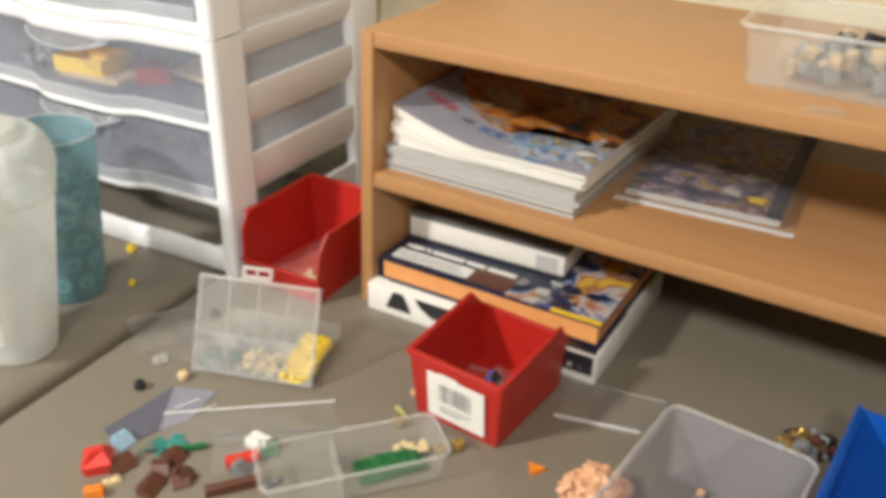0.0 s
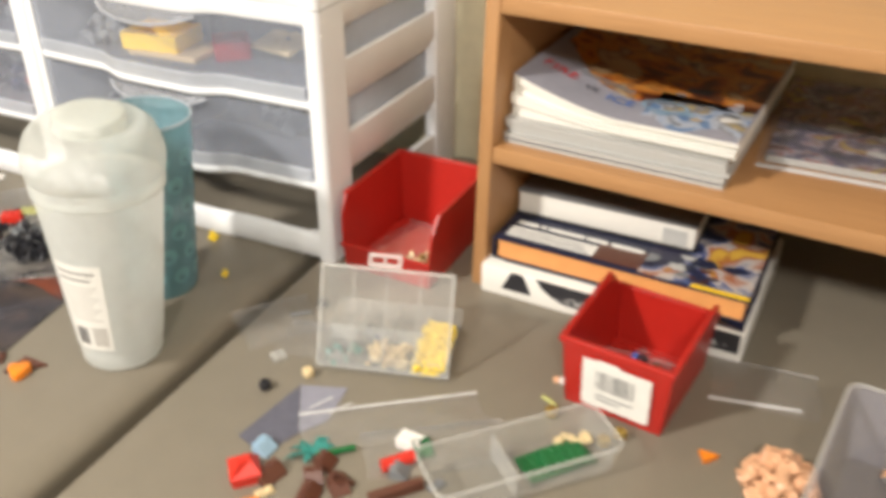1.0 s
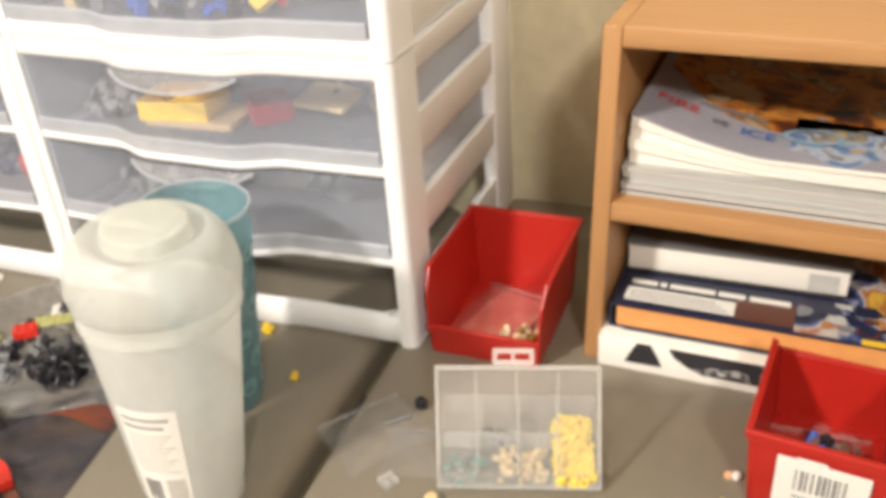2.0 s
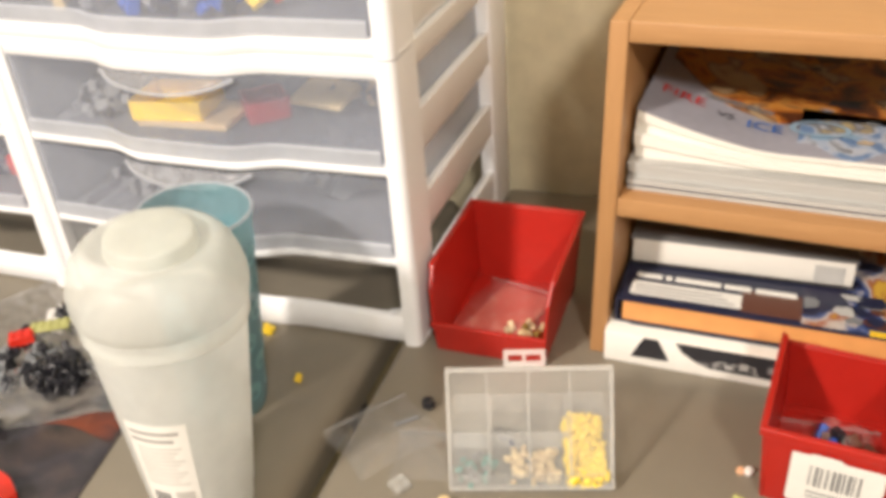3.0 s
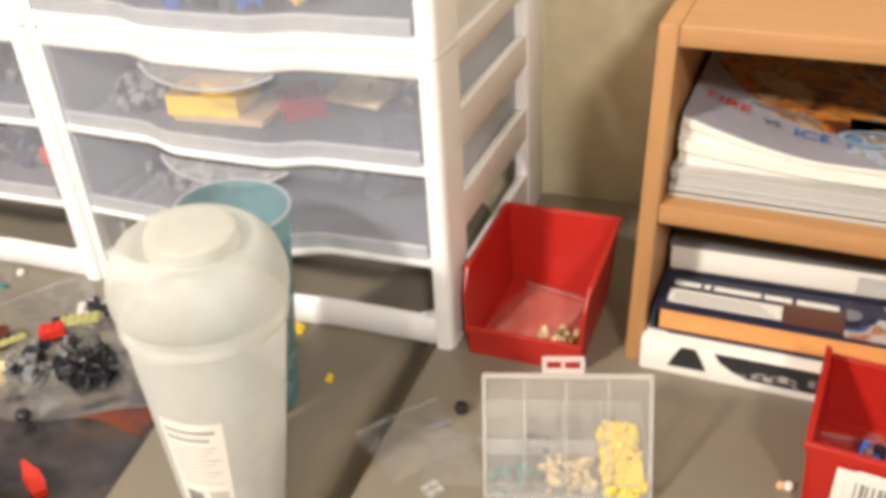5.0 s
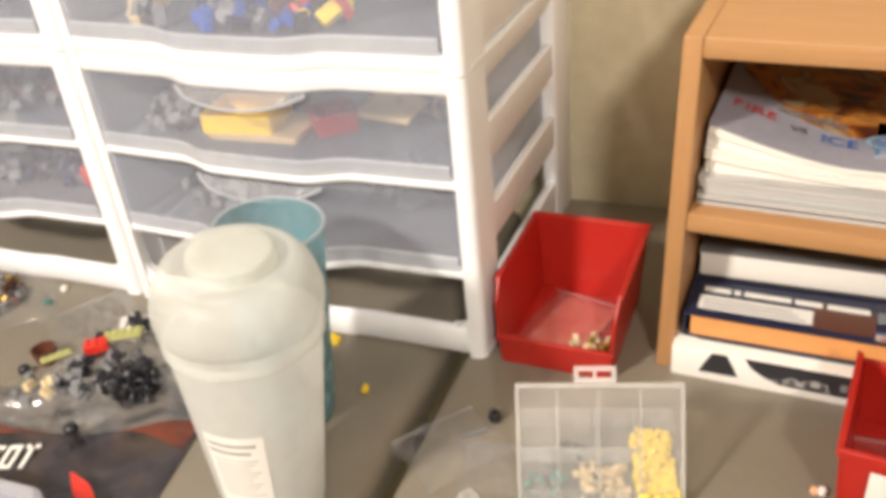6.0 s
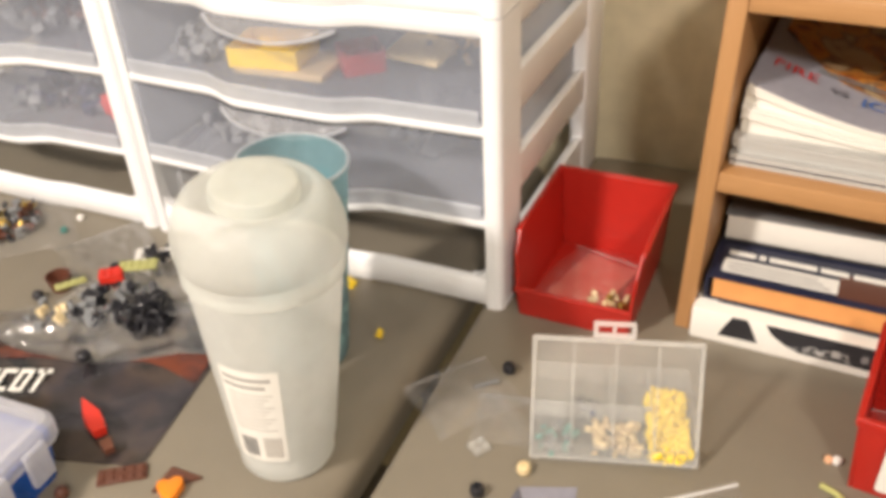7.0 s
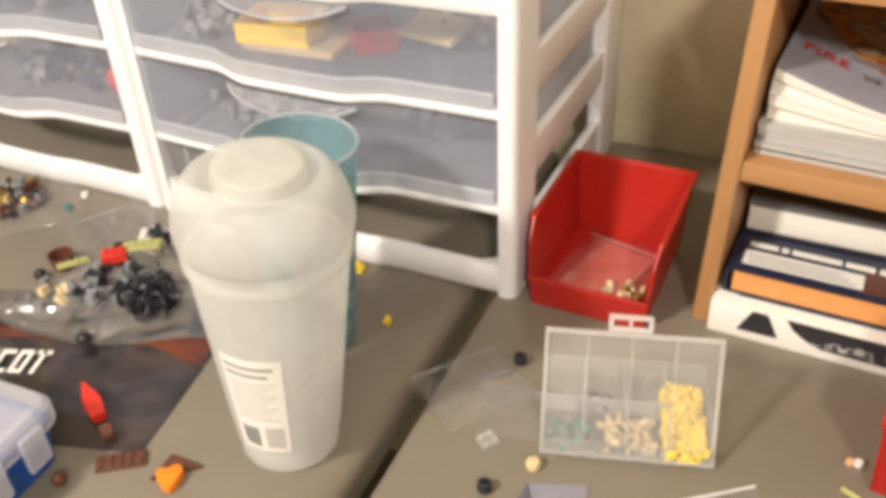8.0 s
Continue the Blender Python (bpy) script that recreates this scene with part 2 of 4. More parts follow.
def sheet(bm, nx, ny, fn, thick):
    """A thin solid sheet: fn(u, v) gives its top."""
    top = [[bm.verts.new(fn(i / nx, j / ny)) for i in range(nx + 1)] for j in range(ny + 1)]
    bot = [[bm.verts.new(v.co - Vector((0, 0, thick(i / nx, j / ny) if callable(thick) else thick))) for i, v in enumerate(row)] for j, row in enumerate(top)]
    for j in range(ny):
        for i in range(nx):
            bm.faces.new((top[j][i], top[j][i + 1], top[j + 1][i + 1], top[j + 1][i]))
            bm.faces.new((bot[j][i], bot[j + 1][i], bot[j + 1][i + 1], bot[j][i + 1]))
    edge = [(0, i) for i in range(nx)] + [(j, nx) for j in range(ny)] + [(ny, i) for i in range(nx, 0, -1)] + [(j, 0) for j in range(ny, 0, -1)]
    for (j, i), (l, k) in zip(edge, edge[1:] + edge[:1]):
        bm.faces.new((top[j][i], bot[j][i], bot[l][k], top[l][k]))
    return bm


def letters(text, size):
    """Flat lettering as a mesh, from the built-in font; its lower left corner at the origin."""
    c = bpy.data.curves.new("lettering", "FONT")
    c.body, c.size = text, size
    o = new("lettering", c)
    me = bpy.data.meshes.new_from_object(o.evaluated_get(bpy.context.evaluated_depsgraph_get()))
    bpy.data.objects.remove(o)
    bm = bmesh.new()
    bm.from_mesh(me)
    return bm


def smooth01(a, b, x):
    t = max(0, min(1, (x - a) / (b - a)))
    return t * t * (3 - 2 * t)


def flat(x, y, ang=0.0, z=0.0):
    return pose(x, y, z, 0, 0, ang)


# ---------- room ----------
WALL_ANG = -25.6
W0 = flat(0.02, 1.220, WALL_ANG)
solo("wall_north", cube(-3.2, 2.6, 0.0, 0.15, -0.75, 1.75), WALL, W0, "cream painted block wall behind the tables", "wall", kind="structure")
# unseen walls and ceiling added to close the room; pale paint bounces fill light
solo("wall_south", cube(-3.2, 2.6, -3.6, -3.45, -0.75, 1.75), PLAIN, W0, "unseen plain cream wall closing the room", "wall", kind="structure")
solo("wall_west", cube(-3.35, -3.2, -3.6, 0.15, -0.75, 1.75), PLAIN, W0, "unseen plain cream wall closing the room", "wall", kind="structure")
solo("wall_east", cube(2.6, 2.75, -3.6, 0.15, -0.75, 1.75), PLAIN, W0, "unseen plain cream wall closing the room", "wall", kind="structure")
solo("floor", cube(-3.35, 2.75, -3.6, 0.15, -0.85, -0.75), FLOOR, W0, "grey concrete basement floor", "floor", kind="structure")
solo("ceiling", cube(-3.35, 2.75, -3.6, 0.15, 1.75, 1.85), PLAIN, W0, "unseen plain pale ceiling closing the room", "ceiling", kind="structure")

# ---------- tables ----------
SEAM_ANG = 64.4  # direction of the joint between the two tables


def folding_table(m, x0, x1, y0, y1, round_over, label):
    """Local x runs along the joint, y away from it."""
    t = thing("folding_table", m, label, "table", "folding tables")
    bm = bmesh.new()
    rings = []
    w, d, cx, cy = x1 - x0, y1 - y0, (x0 + x1) / 2, (y0 + y1) / 2
    rings.append(round_rect(w - 0.02, d - 0.02, 0.03, -0.045, 6, cx, cy))
    rings.append(round_rect(w, d, 0.04, -0.04, 6, cx, cy))
    for k in range(0, 9):
        a = radians(90 * k / 8)
        o = round_over * (1 - math.cos(a))
        rings.append(round_rect(w - 2 * o, d - 2 * o, 0.04, -round_over * 0.55 * (1 - math.sin(a)), 6, cx, cy))
    loft(bm, rings)
    part("tabletop", bm, TABLE, t, smooth=50)
    for lx in (x0 + 0.2, x1 - 0.2):
        for ly in (y0 + 0.1, y1 - 0.1):
            bm = bmesh.new()
            tube(bm, [(lx, ly, -0.75), (lx, ly, -0.0455)], 0.0125, 12)
            part("leg", bm, T_GREY, t, "grey painted steel leg", smooth=40)
    return t


# right table: its left edge runs through (-0.237, 0.933)
JOINT = flat(-0.237, 0.933, SEAM_ANG)
folding_table(JOINT, -1.25, 0.35, -1.8, 0.0, 0.008, "grey-beige moulded plastic folding table covered with toy pieces")
folding_table(JOINT, -1.25, 0.33, 0.025, 1.15, 0.034, "grey-beige plastic folding table with drawer units on it")

# ---------- drawer units ----------
TW, TD, TH = 0.432, 0.330, 0.2995
TANG = -27.2
tower_u, tower_v = Vector((math.cos(radians(TANG)), math.sin(radians(TANG)), 0)), Vector((-math.sin(radians(TANG)), math.cos(radians(TANG)), 0))
TOWER = Vector((-0.213, 0.931, 0)) - TW * tower_u


def tower_at(x, y, z=0.0, ang=0.0, left=0):
    """A pose in the towers' own axes: along the front, back from it, up; left: the neighbouring tower."""
    p = TOWER + (x - left * (TW + 0.002)) * tower_u + y * tower_v
    return pose(p.x, p.y, z, 0, 0, TANG + ang)


def bulge(x):
    """How far the fronts stand out in the middle."""
    return 0.015 * smooth01(0.115, 0.165, x) * (1 - smooth01(0.262, 0.312, x)) + 0.005 * math.sin(math.pi * max(0, min(1, x / TW)))


def bowed_bar(x0, x1, z0, z1, depth, r=0.003, fwd=0.0, n=36, swell=1.0):
    bm = bmesh.new()
    rings = []
    for i in range(n + 1):
        x = x0 + (x1 - x0) * i / n
        y = -swell * bulge(x) - fwd
        rings.append([(x, y + r, z0), (x, y, z0 + r), (x, y, z1 - r), (x, y + r, z1), (x, y + depth, z1), (x, y + depth, z0)])
    loft(bm, rings)
    return bm


def drawer(parent, z0, h):
    """A clear drawer with a bowed front and a scooped grip at the top."""
    x0, x1, t = 0.0172, TW - 0.0172, 0.0022
    bm = bmesh.new()
    n = 36
    rings = []
    for i in range(n + 1):
        x = x0 + (x1 - x0) * i / n
        y = -bulge(x) - 0.001
        rings.append([(x, y, z0), (x, y, z0 + h), (x, y + t, z0 + h), (x, y + t, z0)])
    loft(bm, rings)
    d = part("drawer", bm, DRAWER, parent, "cloudy clear plastic drawer", smooth=35)
    d.visible_shadow = False
    bm = bmesh.new()
    loft(bm, [[(x, -bulge(x) - 0.0032, z0), (x, -bulge(x) - 0.0030, z0 + 0.013), (x, -bulge(x) - 0.0012, z0 + 0.015), (x, -bulge(x) - 0.0012, z0)] for x in [x0 + 0.004 + (x1 - x0 - 0.008) * i / n for i in range(n + 1)]])
    part("front_lip", bm, DRAWERSIDE, d, "thicker cloudy lower edge", smooth=35)
    part("side_wall", cube(x0, x0 + t, 0.003, TD - 0.02, z0, z0 + h), DRAWERSIDE, d)
    part("side_wall", cube(x1 - t, x1, 0.003, TD - 0.02, z0, z0 + h), DRAWERSIDE, d)
    part("back_wall", cube(x0, x1, TD - 0.0198, TD - 0.02 + t, z0, z0 + h), DRAWER, d)
    part("bottom", cube(x0 + t, x1 - t, 0.004, TD - 0.0202, z0, z0 + t), DRAWER, d)
    bm = bmesh.new()
    cx, hw, rows = 0.2125, 0.071, []
    for j in range(7):
        v = j / 6
        rows.append([])
        for i in range(25):
            u = -1 + 2 * i / 24
            k = 1 - u * u
            rows[-1].append((cx + hw * u, -bulge(cx + hw * u) - 0.003 - 0.011 * k * math.sin(v * math.pi / 2), z0 + h + 0.001 - v * (0.003 + 0.012 * k)))
    loft(bm, rows + [[(x, y + 0.0015, z) for x, y, z in r] for r in rows[::-1]], False, False, False)
    part("grip", bm, GRIP, d, "scooped clear grip", smooth=60)
    bm = bmesh.new()
    tube(bm, rows[-1], 0.0019, 6)
    part("grip_rim", bm, DRAWERSIDE, d, smooth=60)
    return d


def drawer_unit(m, slots, label, base):
    u = thing("drawer_unit", m, label, "drawers", "stacked drawer units")
    for x, s in ((0.0, 1), (TW, -1)):
        # rounded front posts, narrow in front and deep at the side
        bm = bmesh.new()
        prof = [(x + s * 0.017, 0.012), (x + s * 0.017, -0.003)] + [(x + s * 0.009 * (1 - math.sin(a)), -0.003 + 0.009 * (1 - math.cos(a))) for a in [radians(15 * k) for k in range(7)]] + [(x, 0.047), (x + s * 0.010, 0.047), (x + s * 0.012, 0.012)]
        loft(bm, [[(px, py, 0.0) for px, py in prof], [(px, py, TH - 0.0012) for px, py in prof]])
        part("front_post", bm, WHITE, u, smooth=50)
        xa, xb = sorted((x + s * 0.001, x + s * 0.020))
        part("back_post", cube(xa, xb, TD - 0.062, TD, 0.0, TH - 0.001, 0.004), WHITE, u, smooth=50)
        part("joint_bead", cube(min(x - s * 0.0006, x + s * 0.012), max(x - s * 0.0006, x + s * 0.012), 0.010, 0.047, 0.0, 0.004, 0.001), WHITE, u, smooth=50)
    # the base: a tall front rail under an open slot, with rounded slot corners
    part("base_rail", bowed_bar(0.0165, TW - 0.0165, 0.0, base, 0.008, 0.003 if base > 0.03 else 0.0010, 0.0, 36, 0.3 if base > 0.03 else 1.0), WHITE, u, smooth=50)
    for x, q in ((0.0168, 1), (TW - 0.0168, -1)) if base > 0.03 else ():
        bm = bmesh.new()
        prism(bm, [(x, 0.0315), (x, 0.0515)] + [(x + q * 0.020 * (1 - math.cos(a)), 0.0315 + 0.020 * (1 - math.sin(a))) for a in [radians(10 * k) for k in range(1, 10)]], 0.002, 0.012, 1)
        part("corner_gusset", bm, WHITE, u, smooth=40)
    for z0, z1 in ((0.0905, 0.1025), (0.1870, 0.1995), (0.2810, TH - 0.0003)):
        part("front_rail", bowed_bar(0.0165, TW - 0.0165, z0, z1, 0.012, 0.0035 if z1 < 0.25 else 0.0010), WHITE, u, smooth=50)
        part("back_rail", cube(0.02, TW - 0.02, TD - 0.016, TD - 0.004, z0, z0 + 0.012, 0.002), WHITE, u)
    for x, s in ((0.004, 1), (TW - 0.004, -1)):
        for z0, z1 in ((0.014, 0.060), (0.110, 0.146), (0.198, 0.232), (0.283, TH - 0.0022)):
            bm = bmesh.new()
            prism(bm, [(x, z0), (x, z1), (x + s * 0.004, z1 + 0.0008), (x + s * 0.011, z1 - 0.002), (x + s * 0.012, z0 - 0.016), (x + s * 0.009, z0 - 0.017)][::s], 0.040, TD - 0.055, 1)
            part("side_rail", bm, WHITE, u, smooth=30)
    for k in slots:
        drawer(u, (0.0180, 0.1035, 0.2000)[k], (0.0750, 0.0830, 0.0805)[k])
    return u


lower = drawer_unit(tower_at(0, 0), (1, 2), "white plastic drawer unit with clear drawers, bottom drawer missing", 0.0320)
upper = drawer_unit(tower_at(0, 0, TH), (0, 1, 2), "white plastic drawer unit with clear drawers, stacked on another", 0.0170)
copy_thing(lower, tower_at(0, 0, 0, 0, 1))
copy_thing(upper, tower_at(0, 0, TH, 0, 1))

# ---------- shelf ----------
SANG = -30.0
shelf_u, shelf_v = Vector((math.cos(radians(SANG)), math.sin(radians(SANG)), 0)), Vector((-math.sin(radians(SANG)), math.cos(radians(SANG)), 0))


def shelf_at(a, b, z=0.0, ang=0.0):
    p = Vector((-0.0346, 0.879, 0)) + a * shelf_u + b * shelf_v
    return pose(p.x, p.y, z, 0, 0, SANG + ang)


SD, SL = 0.325, 0.90
def racked(bm):
    """The whole shelf leans a little to one side."""
    for v in bm.verts:
        v.co.x += 0.026 * v.co.z - 0.006
    return bm


shelf = thing("desk_shelf", shelf_at(0, 0), "oak-look laminate desktop shelf with one middle board", "shelf")
part("side_panel", racked(cube(-0.0155, 0.0, 0.0, SD, 0.0, 0.3292, 0.0012)), OAK_Z, shelf, smooth=40)
part("side_panel", racked(cube(SL, SL + 0.0165, 0.0, SD, 0.0, 0.3292, 0.0012)), OAK_Z, shelf, smooth=40)
part("top_board", racked(cube(0.0003, SL - 0.0003, 0.0005, SD, 0.3120, 0.3295, 0.0014)), OAK_X, shelf, smooth=40)
part("middle_board", racked(cube(0.0003, SL - 0.0003, 0.002, SD, 0.1535, 0.1715, 0.0012)), OAK_X, shelf, smooth=40)

# ---------- magazines and books ----------


def bow(u, v, amount):
    """Magazines sag away from their thick spines."""
    return amount * 1.3 * max(0.0, 1 - u / 0.5) ** 1.5 * (0.75 + 0.25 * v)


def magazine(m, w, d, t, sag, cover, pages, label, extra=None, under=0.0):
    g = thing("magazine", m, label, "magazine", "piled magazines")
    bm = bmesh.new()
    sheet(bm, 48, 4, lambda u, v: (u * w, v * d, t - 0.0005 + bow(u, v, sag)), lambda u, v: t - 0.0009 + bow(u, v, sag - under))
    part("page_block", bm, pages, g, smooth=30)
    bm = bmesh.new()
    sheet(bm, 48, 4, lambda u, v: (u * w - 0.0006, v * (d + 0.001) - 0.0008, t + bow(u, v, sag)), 0.0005)
    c = part("cover", bm, cover, g, smooth=30)
    if extra:
        extra(g, c, t, sag, w, d)
    return g


def blotches(parent, w, d, x0, y0, mats, count, size, seed, at):
    """Printed shapes: uneven flat patches laid over one another."""
    rnd = random.Random(seed)
    for k in range(count):
        cx, cy = x0 + rnd.random() * w, y0 + rnd.random() * d
        s = size * rnd.uniform(0.5, 1.3)
        bm = bmesh.new()
        n = 11
        pts = []
        for i in range(n):
            a = 2 * math.pi * i / n
            r = s * rnd.uniform(0.55, 1.1)
            x, y = max(x0, min(x0 + w, cx + 1.4 * r * math.cos(a))), max(y0, min(y0 + d, cy + r * math.sin(a)))
            pts.append((x, y, at(x, y) + 0.00012 * (k + 1)))
        mid = bm.verts.new((sum(p[0] for p in pts) / n, sum(p[1] for p in pts) / n, sum(p[2] for p in pts) / n))
        vs = [bm.verts.new(p) for p in pts]
        for i in range(n):
            bm.faces.new((mid, vs[i], vs[(i + 1) % n]))
        part("printed_shape", bm, mats[k % len(mats)], parent)


def front_cover(g, c, t, sag, w, d):
    """The top magazine's art: flames above, an ice-blue picture, and the lettering along the lower part."""
    def patch(name, mat, fn, n=14):
        bm = bmesh.new()
        def top(i, j):
            u, v = fn(i, j)
            return (u * w, v * d, t + bow(u, v, sag) + 0.0008)
        sheet(bm, n, n, top, 0.0005)
        part(name, bm, mat, c, smooth=30)
    patch("flame_picture", FIREICE, lambda i, j: (0.04 + 0.95 * i, 0.45 + 0.54 * j - (0.23 * smooth01(0.0, 0.30, i) - 0.05 * smooth01(0.5, 0.8, i) + 0.018 * math.sin(17 * i)) * (1 - j)))
    patch("ice_picture", ICE, lambda i, j: (0.56 + 0.43 * i, 0.04 + 0.30 * j + 0.05 * math.sin(9 * i + 1) * (1 - j) - 0.04 * i * j))
    on = lambda x, y: t + bow(x / w, y / d, sag) + 0.0012
    blotches(c, w * 0.78, d * 0.58, w * 0.16, d * 0.36, [T_BROWN, INK, T_TAN], 6, 0.010, 5, on)
    blotches(c, w * 0.38, d * 0.26, w * 0.60, d * 0.08, [LAV, T_GREY, T_LBLUE, CARD, T_TAN], 9, 0.008, 6, on)
    bm = bmesh.new()
    spot = [(0.630 * w + r * 1.6 * math.cos(a), 0.17 * d + r * math.sin(a)) for r in (0.0125, 0.0155) for a in [2 * math.pi * k / 28 for k in range(28)]]
    vs = [bm.verts.new((x, y, on(x, y) + 0.0022)) for x, y in spot]
    for k in range(28):
        bm.faces.new((vs[k], vs[(k + 1) % 28], vs[28 + (k + 1) % 28], vs[28 + k]))
    part("blue_ring", bm, T_LBLUE, c)
    def line(text, size, u0, v0, mat):
        bm = letters(text, size)
        for v in bm.verts:
            u, vv = u0 + v.co.x / w, v0 + v.co.y / d
            v.co = Vector((u * w, vv * d, t + bow(u, vv, sag) + 0.0022))
        part("title", bm, mat, c)
    line("FIRE", 0.0215, 0.045, 0.165, REDINK)
    line("VS", 0.0140, 0.262, 0.140, INK)
    line("ICE", 0.0215, 0.370, 0.120, BLUEINK)
    for k in range(2):
        bm = cube(0, 1, 0, 1, 0, 0.0003)
        for v in bm.verts:
            u, vv = 0.20 + v.co.x * 0.26, 0.262 - 0.018 * k + v.co.y * 0.008
            v.co = Vector((u * w, vv * d, t + bow(u, vv, sag) + 0.0018 + v.co.z))
        part("small_print", bm, GREYINK, c)


random.seed(4)
z = 0.1717
for k in range(5):
    t = 0.0052
    magazine(shelf_at(0.004 + random.uniform(-0.002, 0.003), 0.022 + random.uniform(-0.002, 0.003), z, random.uniform(-0.5, 0.4)), 0.228, 0.275, t, 0.0, GREYPAPER if k else NAVY, GREYPAPER, "thin magazine with grey page edges in a pile on the shelf")
    z += t + 0.0002
for k in range(4):
    t = 0.0047
    magazine(shelf_at(0.004 + random.uniform(-0.003, 0.003) + 0.0004 * k, 0.026 + random.uniform(-0.004, 0.006) + 0.002 * k, z, -0.3 + random.uniform(-0.8, 0.6)), 0.230, 0.275, t, 0.010 + 0.0060 * k, LAV if k == 3 else CARD, PAPER, "glossy children's magazine, fire-and-ice cover, topping a pile" if k == 3 else "magazine with white page edges in a curled pile", front_cover if k == 3 else None, 0.010 + 0.0060 * (k - 1) if k else 0.0)
    z += t + 0.0002

comic = thing("comic_book", shelf_at(0.246, 0.092, 0.1720, 4), "dark comic magazine in a clear sleeve on the shelf", "magazine")
part("page_block", cube(0.008, 0.165, 0.012, 0.26, 0.0007, 0.0085, 0.0005), GREYPAPER, comic)
cc = part("cover", cube(0.0075, 0.166, 0.0115, 0.26, 0.0086, 0.0092), COMIC, comic)
blotches(cc, 0.13, 0.22, 0.014, 0.02, [LAV, GREYPAPER, NAVY, T_BROWN, GREYPAPER, YELLOWINK, NAVY], 9, 0.013, 9, lambda x, y: 0.0093)
part("spine_border", cube(0.150, 0.166, 0.0116, 0.26, 0.0121, 0.0124), NAVY, comic)
bm = bmesh.new()
sheet(bm, 20, 20, lambda u, v: (0.180 * u, 0.272 * v, 0.0135 + 0.0008 * math.sin(9 * u + 4 * v) - 0.009 * smooth01(0.93, 1.0, u) - 0.007 * smooth01(0.07, 0.0, v)), 0.0004)
part("sleeve", bm, FILM, comic, "clear plastic sleeve", smooth=50)
bm = cube(0.0, 0.181, -0.002, 0.006, 0.0003, 0.0012)
part("sleeve_seal", bm, FILMSEAL, comic)

wb = thing("photo_book", shelf_at(-0.0055, -0.009, 0.0, 1.5), "thick white picture book with dark photographs on its spine", "book")
part("case", cube(0, 0.288, 0.0, 0.215, 0.0, 0.0345, 0.0018), CARD, wb, smooth=40)
for pts in ([(0.026, 0.010), (0.061, 0.0105), (0.057, 0.020), (0.050, 0.0335), (0.037, 0.0335), (0.031, 0.022)], [(0.066, 0.0335), (0.072, 0.024), (0.084, 0.016), (0.098, 0.0105), (0.150, 0.0095), (0.284, 0.0105), (0.284, 0.0335)]):
    bm = bmesh.new()
    prism(bm, pts, -0.0006, -0.0002, 1)
    part("photograph", bm, INK, wb)
random.seed(8)
for k in range(16):
    x, q, w, t = 0.088 + 0.012 * k, random.uniform(0.0115, 0.021), random.uniform(0.003, 0.009), random.uniform(0.0012, 0.008)
    part("print_mark", cube(x, x + w, -0.0010, -0.0007, q, q + t), random.choice((GREYINK, GREYPAPER, GREYINK)), wb)
for x in (0.104, 0.117, 0.130):
    part("pale_square", cube(x, x + 0.008, -0.0010, -0.0007, 0.0150, 0.0205), GREYPAPER, wb)
    part("dark_square", cube(x + 0.0012, x + 0.0068, -0.0014, -0.0011, 0.0160, 0.0195), INK, wb)
cpic = part("cover_picture", cube(0.20, 0.284, 0.004, 0.10, 0.0347, 0.0351), NAVY, wb)
blotches(cpic, 0.08, 0.09, 0.202, 0.006, [T_GREY, YELLOWINK, INK, T_BROWN], 12, 0.009, 19, lambda x, y: 0.0352)

low = thing("magazine", shelf_at(0.016, 0.004, 0.0353, 1.5), "thin navy magazine between stacked books", "magazine")
part("page_block", cube(0.0, 0.235, 0.002, 0.190, 0.0, 0.0016), GREYPAPER, low)
part("cover", cube(-0.001, 0.2355, 0.001, 0.191, 0.0017, 0.0024), NAVY, low)

bk = thing("hardback_book", shelf_at(0.0035, 0.005, 0.0379, 1.6), "thick model-making book, navy cover with orange edge", "book")
part("page_block", cube(0.004, 0.270, 0.002, 0.26, 0.002, 0.0235), ORANGE, bk, "orange front edge", smooth=30)
part("back_board", cube(0.0, 0.274, 0.0, 0.262, 0.0, 0.0018, 0.0005), NAVY, bk)
cv = part("cover", cube(0.0, 0.274, 0.0, 0.262, 0.0237, 0.0255, 0.0006), NAVY, bk, smooth=30)
part("spine_edge", cube(-0.003, -0.0002, 0.0, 0.262, 0.0, 0.0255, 0.0008), NAVY, bk)
part("picture", cube(0.160, 0.273, 0.004, 0.20, 0.0256, 0.0260), MODELART, cv)
blotches(cv, 0.110, 0.050, 0.161, 0.008, [T_GREY, NAVY, NAVY, GREYPAPER, T_BROWN, NAVY], 16, 0.009, 17, lambda x, y: 0.0261)
part("text_strip", cube(0.008, 0.108, 0.012, 0.034, 0.0257, 0.0261), CARD, cv)
part("brown_photo", cube(0.108, 0.160, 0.008, 0.044, 0.0257, 0.0261), T_BROWN, cv)
for k, (x, n) in enumerate(((0.010, 0.024), (0.037, 0.006), (0.046, 0.042), (0.091, 0.024), (0.119, 0.036))):
    part("title_bar", cube(x, x + n, 0.0400, 0.0475, 0.0262, 0.0266), CARD, cv)
part("yellow_flash", cube(0.215, 0.273, 0.0005, 0.008, 0.0261, 0.0265), YELLOWINK, cv)
for k in range(3):
    part("print_line", cube(0.012, 0.102 - 0.006 * k, 0.0155 + 0.0055 * k, 0.0170 + 0.0055 * k, 0.0262, 0.0265), GREYINK, cv)

